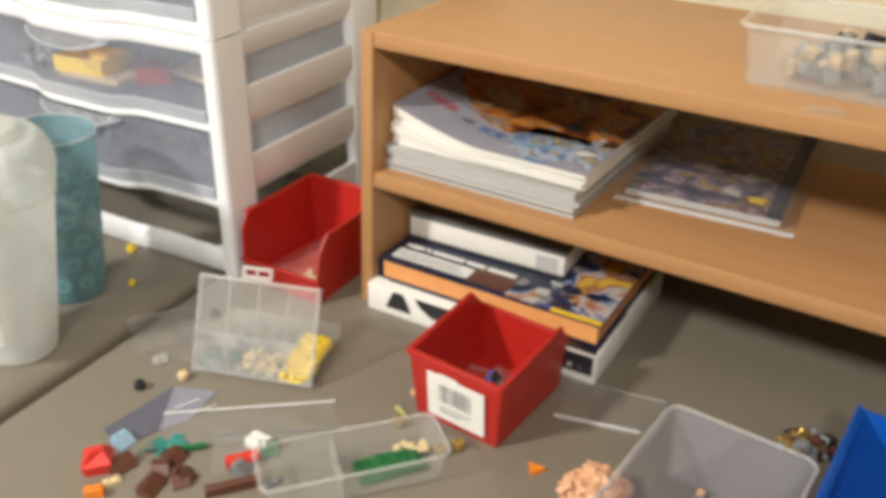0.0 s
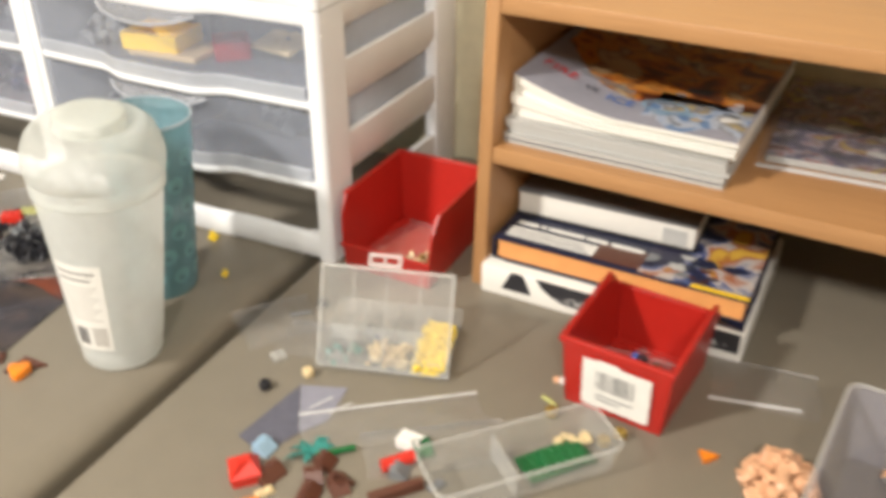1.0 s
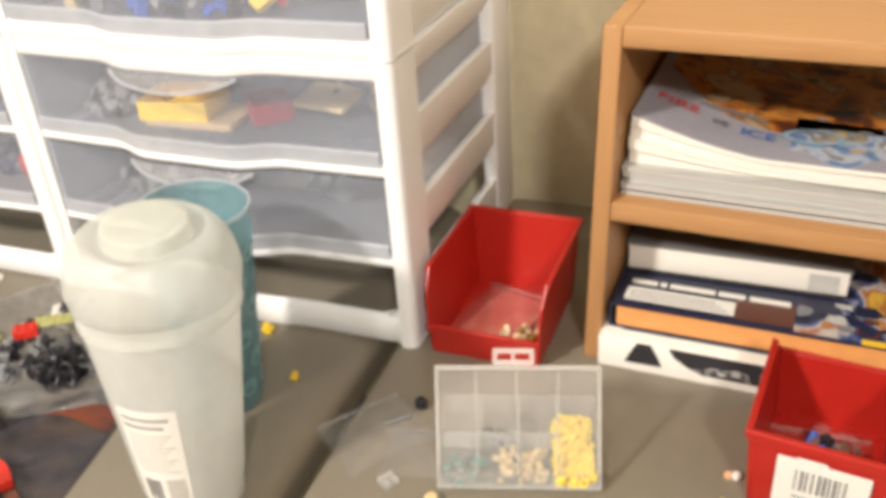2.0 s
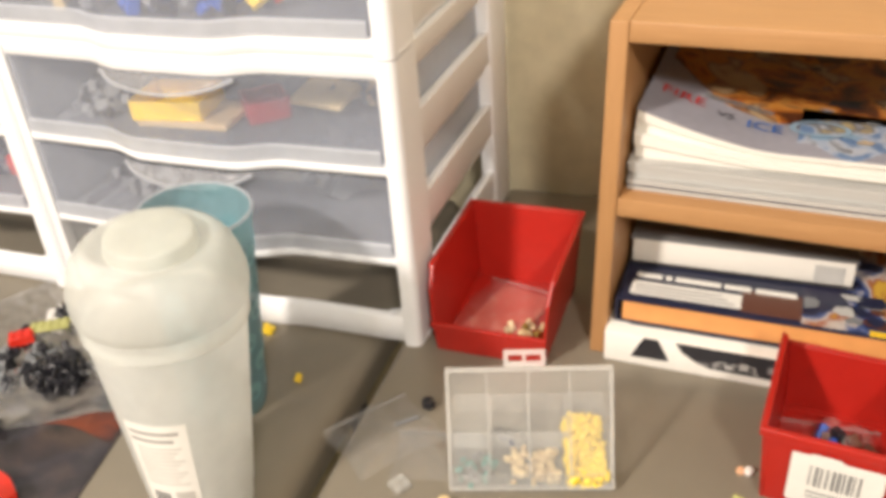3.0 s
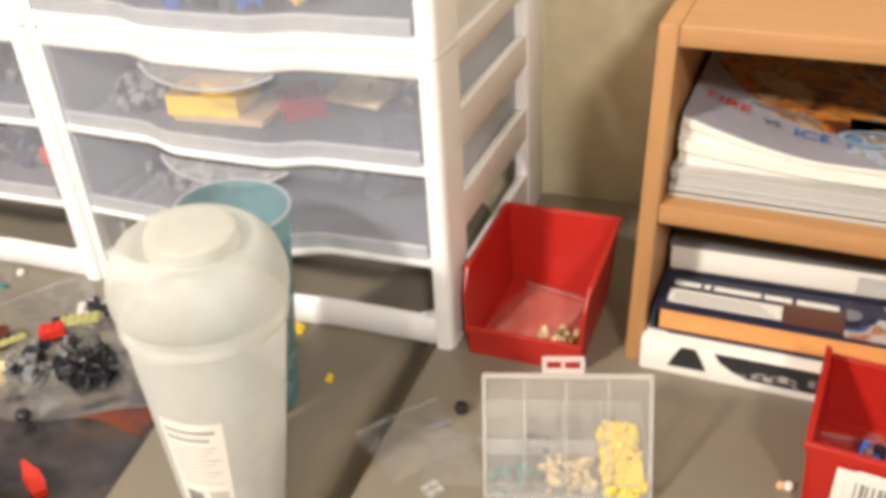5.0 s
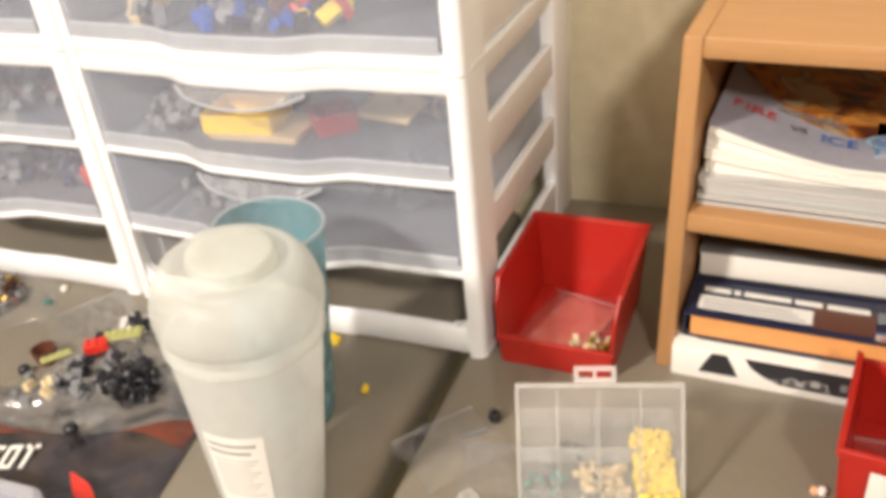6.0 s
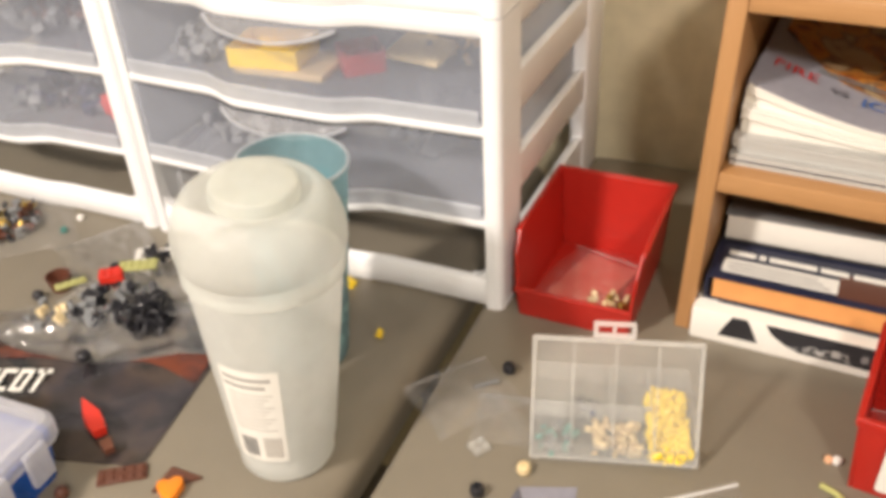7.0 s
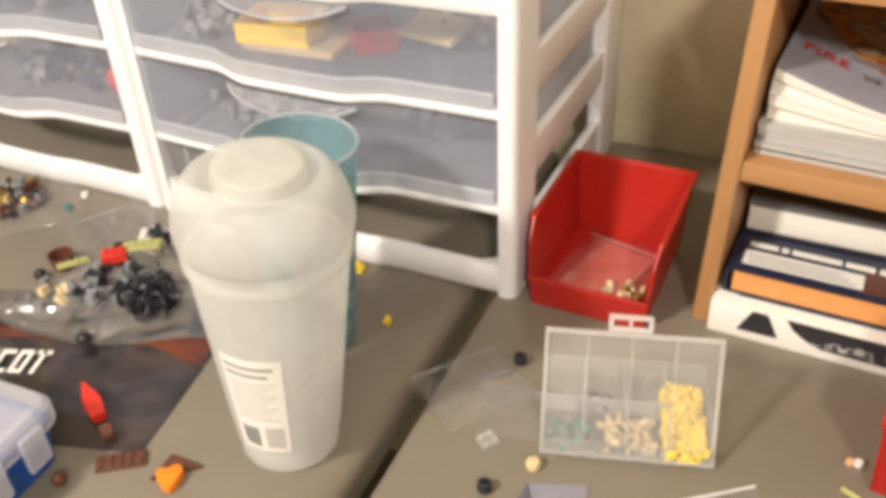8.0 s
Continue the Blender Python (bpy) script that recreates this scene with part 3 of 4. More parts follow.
wk = thing("paperback_book", shelf_at(0.001, 0.066, 0.0648, 3.0), "thick white-edged paperback lying on another book", "book")
part("page_block", cube(0.002, 0.202, 0.0025, 0.21, 0.0022, 0.0285, 0.0006), PAPER, wk, smooth=30)
part("cover", cube(0.0, 0.204, 0.0, 0.212, 0.0287, 0.0297, 0.0003), GREYINK, wk)
# back cover coloured black to draw the dark gap beneath the pages
part("dark_gap_cover", cube(0.0, 0.204, 0.0, 0.212, -0.0001, 0.0020, 0.0003), INK, wk)
part("price_patch", cube(0.168, 0.194, 0.0015, 0.0023, 0.004, 0.022), GREYPAPER, wk)

# ---------- clear box on the shelf top ----------
cb = thing("clear_storage_box", shelf_at(0.47, 0.110, 0.3297), "clear plastic box of dark toy parts on the shelf top", "box")
part("tray", tray_mesh(0.225, 0.125, 0.052, 0.0018, 0.010, 0.95, 0.002, 0.003), CLEAR, cb, smooth=40)
rimb = bmesh.new()
tube(rimb, [Vector(p) for p in round_rect(0.233, 0.133, 0.013, 0.0515)] + [Vector(round_rect(0.233, 0.133, 0.013, 0.0515)[0])], 0.0022, 8)
part("rim", rimb, CLEARRIM, cb, smooth=60)

# ---------- toy pieces ----------


def brick_mesh(nx, ny, h=0.0096, stud=True, pitch=0.008):
    """A toy building brick with studs on top."""
    bm = cube(0.0001, nx * pitch - 0.0001, 0.0001, ny * pitch - 0.0001, 0, h, 0.00035, 1)
    if stud:
        for i in range(nx):
            for j in range(ny):
                c = ((i + 0.5) * pitch, (j + 0.5) * pitch)
                loft(bm, [ring(0.0024, h, 12, *c), ring(0.0024, h + 0.0015, 12, *c), ring(0.0021, h + 0.0018, 12, *c)])
    return bm


def slope_mesh(nx, h=0.0096, pitch=0.008):
    bm = bmesh.new()
    prism(bm, [(0, 0), (0.016, 0), (0.016, h), (0.0085, h), (0, 0.002)], 0, nx * pitch, 0)
    for i in range(nx):
        c = ((i + 0.5) * pitch, 0.012)
        loft(bm, [ring(0.0024, h, 12, *c), ring(0.0024, h + 0.0017, 12, *c)])
    return bm


def ball_mesh(r, squash=1.0, n=14):
    bm = bmesh.new()
    bmesh.ops.create_icosphere(bm, subdivisions=3, radius=r)
    bmesh.ops.transform(bm, matrix=Matrix.Diagonal((1, 1, squash, 1)) , verts=bm.verts)
    bmesh.ops.translate(bm, vec=(0, 0, r * squash), verts=bm.verts)
    return bm


def bead_mesh(r):
    bm = bmesh.new()
    loft(bm, [ring(r * 0.45, 0, 16), ring(r * 0.9, r * 0.25, 16), ring(r, r * 0.8, 16), ring(r * 0.85, r * 1.4, 16), ring(r * 0.4, r * 1.6, 16), ring(r * 0.35, r * 1.2, 16)])
    return bm


def heap(name, mats, m, rx, ry, h, count, size, label, category, seed, shape="brick", square=False):
    """Many loose small pieces in a pile: nobody could count them."""
    rnd = random.Random(seed)
    top = thing(name, m, label, category, kind="stuff")
    for mi, mat in enumerate(mats):
        bm = bmesh.new()
        for _ in range(count // len(mats)):
            a, q = rnd.uniform(0, 2 * math.pi), math.sqrt(rnd.random())
            px, py = rx * q * math.cos(a), ry * q * math.sin(a)
            if square:
                px, py, q = rx * rnd.uniform(-1, 1), ry * rnd.uniform(-1, 1), 0.3
            s = size * rnd.uniform(0.6, 1.25)
            pz = s * 0.5 + rnd.random() * h * (1 - q * q)
            mm = pose(px, py, pz, *(rnd.uniform(0, 360) for _ in range(3)))
            if shape == "brick":
                add_box(bm, -s / 2, s / 2, -s * 0.35, s * 0.35, -s * 0.25, s * 0.25, s * 0.05, 1, mm)
            elif shape == "ball":
                r = bmesh.ops.create_icosphere(bm, subdivisions=2, radius=s * 0.5)
                bmesh.ops.transform(bm, matrix=mm, verts=r["verts"])
            else:
                k = len(bm.verts)
                pts = [(s * 1.2 * math.cos(b), s * 0.9 * math.sin(b), 0.15 * s * math.sin(3 * b)) for b in [2 * math.pi * i / 14 for i in range(15)]]
                tube(bm, pts, s * 0.16, 6)
                bm.verts.ensure_lookup_table()
                bmesh.ops.transform(bm, matrix=mm, verts=bm.verts[k:])
        for v in bm.verts:
            v.co.z = max(v.co.z, 0.0)
        part("pieces", bm, mat, top, smooth=35)
    return top


def bag_film(m, w, d, h, label, seed, mat=None, seal=True, strong=False):
    """A crumpled clear zip bag lying flat, with a seal strip along one end."""
    g = thing("zip_bag", m, label, "bag", "clear zip bags")
    rnd = random.Random(seed)
    ph = [rnd.uniform(0, 6.28) for _ in range(6)]
    def top(u, v):
        e = min(1, 6 * min(u, 1 - u, v, 1 - v))
        z = 0.0006 + e * h * (0.35 + 0.25 * math.sin(7 * u + ph[0]) * math.sin(5 * v + ph[1]) + 0.2 * math.sin(17 * u + 9 * v + ph[2]) + 0.2 * abs(math.sin(11 * v - 6 * u + ph[3])))
        return ((u - 0.5) * w + 0.002 * math.sin(6 * v + ph[4]), (v - 0.5) * d + 0.002 * math.sin(5 * u + ph[5]), max(0.0006, z))
    bm = bmesh.new()
    sheet(bm, 26, 26, top, 0.0003)
    part("film", bm, mat or FILM, g, smooth=70)
    if seal:
        part("seal", cube(-w / 2, w / 2, d / 2 - 0.006, d / 2 - 0.0035, 0.0006, 0.0016, 0.0003, 1), FILMSEAL if strong else FAINT, g)
    return g


# dark parts in the clear box on the shelf top
heap("dark_parts", [T_GREY, T_BLACK, T_GREY, T_TAN], shelf_at(0.44, 0.110, 0.3321), 0.055, 0.04, 0.030, 70, 0.016, "grey, black and white toy parts in a clear box", "toy parts", 3)
heap("blue_parts", [T_BLUE], shelf_at(0.535, 0.110, 0.3321), 0.025, 0.04, 0.018, 20, 0.014, "blue toy parts in a clear box", "toy parts", 5)
for i, a in enumerate((0.392, 0.425, 0.47)):
    solo("small_tyre", bead_mesh(0.0085), T_BLACK, shelf_at(a, 0.165 - 0.004 * i, 0.3297), "small black toy wheel on the shelf top behind the box", "wheel", "toy wheels")
bag_film(shelf_at(0.44, 0.012, 0.3298, 12), 0.03, 0.02, 0.003, "scrap of clear wrapper on the shelf edge", 9, seal=True)

# ---------- red stacking bins ----------


def stacking_bin(m, w, d, h, lip, label, cut=0.034, peak=0.0):
    """Open hopper bin; local y runs from its low front lip to its high back."""
    g = thing("stacking_bin", m, label, "bin", "red stacking bins")
    t = 0.0028
    side = [(0.003, 0), (d - 0.006, 0), (d, h), (cut, h + peak), (0.004, max(h * 0.78, lip + 0.004)), (0.0, lip)]
    def wall(name, *polys):
        bm = bmesh.new()
        for pts, x0, x1 in polys:
            prism(bm, pts, x0, x1, 0)
        for v in bm.verts:
            v.co.x = w / 2 + (v.co.x - w / 2) * (0.90 + 0.10 * v.co.z / h)
        ob = part(name, bm, RED, g, smooth=25)
        mod = ob.modifiers.new("edge", "BEVEL")
        mod.width, mod.segments, mod.limit_method = 0.0006, 2, "ANGLE"
    rim = lambda x0, x1: ([(cut - 0.001, h + peak - 0.005), (d, h - 0.005), (d, h + 0.0008), (cut - 0.001, h + peak + 0.0008)], x0, x1)
    wall("side_wall", (side, 0, t))
    wall("side_wall", (side, w - t, w))
    wall("side_rim", rim(-0.002, 0.0))
    wall("side_rim", rim(w, w + 0.002))
    wall("bottom", ([(0.0058, 0.0), (d - 0.006 - t, 0.0), (d - 0.006 - t, t), (0.0058, t)], t, w - t))
    wall("front_wall", ([(0.0028, 0.0), (0.0058, 0.0), (0.003, lip), (0.0, lip)], t, w - t))
    wall("back_wall", ([(d - 0.006 - t, 0.0), (d - 0.006, 0.0), (d, h), (d - t, h)], t, w - t))
    wall("front_rim", ([(0.0, lip - 0.004), (0.0, lip + 0.001), (-0.0024, lip + 0.001), (-0.0024, lip - 0.004)], -0.001, w + 0.001))
    wall("back_rim", ([(d + 0.0002, h - 0.006), (d + 0.0002, h + 0.0008), (d + 0.003, h + 0.0008), (d + 0.003, h - 0.006)], -0.002, w + 0.002))
    part("base_ridge", cube(w * 0.12, w * 0.88, 0.012, 0.016, t, t + 0.002, 0.0005), RED, g)
    return g


BL = pose(-0.2055, 0.9245, 0, 0, 0, -27.3)
bin_a = stacking_bin(BL, 0.121, 0.146, 0.090, 0.034, "red plastic stacking bin holding a bagged red card", 0.018)
card = BL @ flat(0.060, 0.070, -14, 0.0042)
solo("red_card", cube(-0.03, 0.03, -0.045, 0.045, 0, 0.0014, 0.0004), material("salmon_card", (0.60, 0.12, 0.09), 0.35, vary=0.15, scale=40), card, "salmon red card inside a clear bag in the bin", "card")
bag_film(BL @ flat(0.060, 0.070, -12, 0.0064), 0.088, 0.105, 0.012, "crumpled clear bag over a red card in the bin", 21)
heap("tan_pieces", [T_TAN, T_CREAM, BRASS], BL @ flat(0.088, 0.036, 0, 0.0032), 0.022, 0.020, 0.008, 20, 0.009, "tan and cream toy bits in the red bin", "toy parts", 13)

BR = pose(0.019, 0.683, 0, 0, 0, -33.7)
# this bin turns its tall back to the viewer
bin_b = stacking_bin(BR @ flat(0.105, 0.128, 180), 0.105, 0.128, 0.077, 0.064, "red plastic stacking bin with a barcode sticker on its back", 0.021, 0.010)
st = thing("barcode_sticker", BR @ pose(0.003, 0.0042, -0.002, 4.4, 0, 0), "white barcode sticker with a notched top edge", "sticker")
bm = bmesh.new()
prism(bm, [(0.022, 0.012), (0.083, 0.012), (0.085, 0.014), (0.085, 0.064), (0.056, 0.064), (0.054, 0.067), (0.034, 0.067), (0.032, 0.065), (0.020, 0.065), (0.020, 0.014)], -0.0016, -0.0008, 1)
part("paper", bm, CARD, st)
random.seed(3)
x = 0.034
while x < 0.069:
    wbar = random.choice((0.0011, 0.0016, 0.0024))
    part("bar", cube(x, x + wbar, -0.0021, -0.0017, 0.034, 0.055), GREYINK, st)
    x += wbar + random.choice((0.0013, 0.0018, 0.0026))
for k in range(2):
    part("print_line", cube(0.034, 0.070 - 0.012 * k, -0.0021, -0.0017, 0.026 - 0.005 * k, 0.0275 - 0.005 * k), GREYINK, st)
bag_film(BR @ flat(0.052, 0.064, 8, 0.0034), 0.080, 0.085, 0.022, "clear zip bag of small parts in the red bin", 33)
heap("bin_bits", [T_BLACK, T_BROWN, T_BLUE], BR @ flat(0.055, 0.06, 0, 0.0032), 0.03, 0.03, 0.012, 18, 0.013, "dark and blue toy bits in the red bin", "toy parts", 15)

# ---------- hinged compartment box ----------
HB = pose(-0.2140, 0.7337, 0, 0, 0, -10.7)
hb = thing("compartment_box", HB, "clear hinged compartment box, lid standing open, yellow beads inside", "box")
HW, HD, HH = 0.133, 0.098, 0.020
bm = tray_mesh(HW, HD, HH, 0.0016, 0.004, 0.985, 0.0016)
bmesh.ops.translate(bm, vec=(HW / 2, HD / 2 + 0.001, 0), verts=bm.verts)
part("base", bm, CLEAR, hb, smooth=40)
for x in (0.0325, 0.0655, 0.0985):
    part("divider", cube(x, x + 0.0012, 0.003, HD - 0.002, 0.002, HH - 0.001), CLEARRIM, hb)
part("divider", cube(0.002, 0.0985, 0.050, 0.0512, 0.002, HH - 0.001), CLEARRIM, hb)
lid = part("lid", add_box(bmesh.new(), 0, HW, -0.0008, 0.0008, 0, 0.102), CLEAR, hb, "clear lid standing upright on its hinge")
lid.matrix_basis = pose(0, 0.0015, 0.004, -23.5, 0, 0)
for args in ((0, HW, -0.003, 0.003, 0.099, 0.1025), (0, HW, -0.003, 0.003, 0.0, 0.003), (0, 0.003, -0.003, 0.003, 0.003, 0.099), (HW - 0.003, HW, -0.003, 0.003, 0.003, 0.099)):
    part("rim", cube(*args, 0.0006, 1), CLEARRIM, lid)
for x in (0.0325, 0.0655, 0.0985):
    part("rib", cube(x, x + 0.001, 0.001, 0.004, 0.004, 0.098), CLEARRIM, lid)
tab = part("latch_tab", add_box(cube(0.047, 0.080, -0.0022, 0.0010, 0.1027, 0.1072, 0.0006, 1), 0.047, 0.080, -0.0022, 0.0010, 0.1125, 0.1165, 0.0006, 1), TABMAT, lid, "cloudy white snap tab with two slots")
for x0, x1 in ((0.047, 0.0505), (0.0620, 0.0645), (0.0765, 0.080)):
    part("tab_bar", cube(x0, x1, -0.0021, 0.0009, 0.1070, 0.1127), TABMAT, lid)
heap("yellow_beads", [toy("bead_yellow", (0.88, 0.66, 0.04))], HB @ flat(0.1120, 0.040, 0, 0.0022), 0.0160, 0.038, 0.011, 720, 0.0047, "small yellow beads filling a box compartment", "beads", 41, "brick", True)
heap("cream_beads", [T_CREAM, T_TAN], HB @ flat(0.068, 0.022, 0, 0.0022), 0.020, 0.018, 0.007, 70, 0.007, "cream beads in a box compartment", "beads", 42, "brick", True)
heap("green_beads", [T_TEAL, T_GREY], HB @ flat(0.022, 0.022, 0, 0.0022), 0.016, 0.019, 0.004, 34, 0.006, "green and grey beads in a box compartment", "beads", 43)
heap("dark_bits", [T_BLACK, toy("toy_slate", (0.04, 0.06, 0.13))], HB @ flat(0.046, 0.060, 0, 0.0022), 0.011, 0.009, 0.003, 8, 0.009, "few dark bits in a box compartment", "toy parts", 44)

# ---------- cups ----------


def lathe(profile, n=64, foot=True):
    bm = bmesh.new()
    loft(bm, [ring(max(r, 0.0003), z, n) for r, z in profile], foot)
    return bm


def wrap(r_at, a0, a1, z0, z1, off, n=12, nz=6):
    """A patch wrapped on a round body."""
    bm = bmesh.new()
    outer = []
    for j in range(nz + 1):
        z = z0 + (z1 - z0) * j / nz
        row = []
        for i in range(n + 1):
            a = radians(a0 + (a1 - a0) * i / n)
            row.append(((r_at(z) + off) * math.cos(a), (r_at(z) + off) * math.sin(a), z))
        outer.append(row)
    loft(bm, outer, False, False, False)
    return bm


CUP = pose(-0.4125, 0.7650, 0.0016, -1.8, 2.6, 0)
cup = thing("tumbler", CUP, "frosted plastic tumbler with domed lid and paper label", "cup")


def cup_r(z):
    return 0.0392 + (0.0580 - 0.0392) * min(1, z / 0.190)


bm = lathe([(0.034, 0.0), (0.0375, 0.0006), (0.0388, 0.003), (0.0396, 0.020), (0.0390, 0.0215), (cup_r(0.023), 0.023), (cup_r(0.10), 0.10), (cup_r(0.190), 0.190), (cup_r(0.190) - 0.0016, 0.190), (cup_r(0.186) - 0.0016, 0.186)], 64, True)
bm.faces.remove([f for f in bm.faces if len(f.verts) > 8][-1])
part("body", bm, FROST, cup, smooth=50)
bm = lathe([(0.0580, 0.1850), (0.0585, 0.1838), (0.0598, 0.1845), (0.0602, 0.197), (0.0596, 0.1985), (0.0610, 0.2005), (0.0622, 0.205), (0.0627, 0.210), (0.0622, 0.2155), (0.0600, 0.2225), (0.0568, 0.2287), (0.0530, 0.2325), (0.0490, 0.2350), (0.0450, 0.2361), (0.0400, 0.2358), (0.0365, 0.2352), (0.0338, 0.2348), (0.0320, 0.2350)], 64, False)
for v in bm.verts:
    v.co.z = 0.2005 + 1.25 * (v.co.z - 0.2005) if v.co.z > 0.2005 else v.co.z
# the soft dome slopes to one side, its centre stays level
for v in bm.verts:
    r = math.hypot(v.co.x, v.co.y)
    v.co.z += (0.10 if r > 0.0316 else 0.06) * (0.97 * v.co.y - 0.25 * v.co.x) * smooth01(0.206, 0.245, v.co.z)
cup_lid = part("lid", bm, FROSTLID, cup, "cloudy domed lid with a raised centre", smooth=50)
bm = lathe([(0.0322, 0.2410), (0.0318, 0.2460), (0.0310, 0.2520), (0.0302, 0.2535), (0.0286, 0.2543), (0.0180, 0.2547), (0.0, 0.2549)], 48, False)
for v in bm.verts:
    v.co.z += 0.10 * (0.97 * v.co.y - 0.25 * v.co.x)
part("raised_centre", bm, FROSTKNOB, cup_lid, "opaque cream raised centre", smooth=50)
LA = -107
lab = part("label", wrap(cup_r, LA - 27, LA + 27, 0.028, 0.126, 0.0006), CARD, cup, "cream paper label with small print and a barcode", smooth=60)
for k in range(2):
    part("print_line", wrap(cup_r, LA - 23, LA + 20 - 5 * k, 0.1160 - 0.0075 * k, 0.1195 - 0.0075 * k, 0.001, 8, 1), material("soft_ink", (0.36, 0.35, 0.33), 0.6) if k == 0 else bpy.data.materials["soft_ink"], lab)
for k in range(10):
    part("small_print", wrap(cup_r, LA - 21, LA + 20 - 4 * (k % 3), 0.1015 - 0.0042 * k, 0.1031 - 0.0042 * k, 0.001, 8, 1), material("faint_ink", (0.52, 0.5, 0.46), 0.6) if k == 0 else bpy.data.materials["faint_ink"], lab)
for k in range(6):
    part("bar", wrap(cup_r, LA - 20 + 3.0 * k, LA - 18.2 + 3.0 * k + 0.5 * (k % 2), 0.033, 0.054, 0.001, 2, 1), GREYINK, lab)
part("grey_panel", wrap(cup_r, LA + 4, LA + 22, 0.033, 0.056, 0.001, 6, 1), bpy.data.materials["faint_ink"], lab)

TC = pose(-0.405, 0.890, 0.002, 0.8, 3.8, 0)
teal = thing("teal_cup", TC, "empty teal plastic cup with a dotted pattern", "cup")


def teal_r(z):
    return 0.0385 + 0.0075 * z / 0.205


bm = lathe([(0.034, 0.0), (0.0378, 0.001), (0.0385, 0.004), (teal_r(0.1), 0.1), (0.0455, 0.195), (0.0468, 0.200), (0.0466, 0.2065), (0.0446, 0.2065), (0.0435, 0.195), (teal_r(0.1) - 0.002, 0.1), (0.0362, 0.006)])
part("body", bm, TEAL, teal, smooth=50)
bm = bmesh.new()
tube(bm, [(0.0462 * math.cos(2 * math.pi * k / 40), 0.0462 * math.sin(2 * math.pi * k / 40), 0.2062) for k in range(41)], 0.0016, 8)
part("rim", bm, DRAWERSIDE, teal, "pale cloudy rim", smooth=60)
DOT = material("pale_teal_dots", (0.22, 0.45, 0.50), 0.35, vary=0.1, clear=0.25)
for j in range(6):
    for i in range(9):
        z, a = 0.028 + 0.028 * j, radians(40 * i + 20 * (j % 2))
        bm = bmesh.new()
        r0 = teal_r(z)
        pts0 = []
        for k in range(12):
            b = 2 * math.pi * k / 12
            aa, zz = a + 0.010 / r0 * math.cos(b), z + 0.010 * math.sin(b)
            pts0.append(((teal_r(zz) + 0.0005) * math.cos(aa), (teal_r(zz) + 0.0005) * math.sin(aa), zz))
        bm.faces.new([bm.verts.new(p) for p in pts0])
        part("dot", bm, DOT, teal)

# ---------- drawer contents ----------
DZ1, DZ2 = 0.1060, 0.2025
yb = thing("yellow_box", tower_at(0.128, 0.022, DZ2 + 0.0075, 9), "open yellow cardboard tray inside a clear drawer", "box")
part("tray", (lambda b: (bmesh.ops.translate(b, vec=(0.039, 0.03, 0), verts=b.verts), b)[1])(tray_mesh(0.076, 0.06, 0.020, 0.0015, 0.002, 1.0, 0.0015)), material("yellow_card", (0.93, 0.62, 0.01), 0.45, vary=0.06, scale=15), yb)
DULLRED = toy("toy_dull_red", (0.36, 0.025, 0.03))
rb = thing("red_box", tower_at(0.249, 0.047, DZ2 + 0.0003, 42), "small open red toy box inside a clear drawer", "box")
part("tray", (lambda b: (bmesh.ops.translate(b, vec=(0.022, 0.022, 0), verts=b.verts), b)[1])(tray_mesh(0.044, 0.044, 0.022, 0.0025, 0.002, 0.95, 0.002)), DULLRED, rb, smooth=30)
part("hub", cube(0.016, 0.032, 0.016, 0.032, 0.0021, 0.016, 0.001), DULLRED, rb)
cp = solo("cream_plate", cube(0, 0.062, 0, 0.045, 0, 0.0055, 0.001), T_CREAM, tower_at(0.274, 0.085, DZ2 + 0.010, -8) @ pose(0, 0, 0, 10, 0, 0), "cream toy plate leaning inside a clear drawer", "toy plate")
heap("tan_parts", [T_TAN, T_GREY], tower_at(0.33, 0.125, DZ2), 0.04, 0.025, 0.012, 22, 0.016, "tan and grey parts in a clear drawer", "toy parts", 52)
heap("grey_parts", [T_GREY, T_BLACK, T_GREY], tower_at(0.075, 0.08, DZ2), 0.040, 0.050, 0.022, 50, 0.018, "grey and black toy parts in a clear drawer", "toy parts", 53)
solo("paper_stack", cube(0, 0.100, 0, 0.062, 0, 0.0070, 0.0005), T_TAN, tower_at(0.132, 0.026, DZ2, 3), "pad of cream paper slips on a drawer floor", "paper")
heap("blue_grey_parts", [T_GREY, T_GREY, T_BLACK], tower_at(0.11, 0.09, DZ1), 0.065, 0.05, 0.020, 60, 0.018, "grey and blue-grey toy parts in a clear drawer", "toy parts", 54)
heap("grey_plates", [T_GREY], tower_at(0.31, 0.17, DZ1), 0.075, 0.08, 0.015, 46, 0.026, "grey toy plates in a clear drawer", "toy parts", 55)
heap("mixed_parts", [T_BROWN, T_BLACK, T_BLUE, T_GREY], tower_at(0.20, 0.06, TH + 0.0205), 0.06, 0.05, 0.022, 80, 0.019, "brown, black and blue toy parts in a clear drawer", "toy parts", 56)
heap("bright_parts", [T_RED, T_YELLOW, T_BLACK, T_BLUE], tower_at(0.265, 0.055, TH + 0.0205), 0.04, 0.035, 0.030, 36, 0.018, "red, yellow and blue toy parts in a clear drawer", "toy parts", 57)
heap("cream_parts", [T_CREAM, T_GREY], tower_at(0.085, 0.045, TH + 0.0205), 0.03, 0.03, 0.015, 16, 0.018, "cream toy parts in a clear drawer", "toy parts", 58)
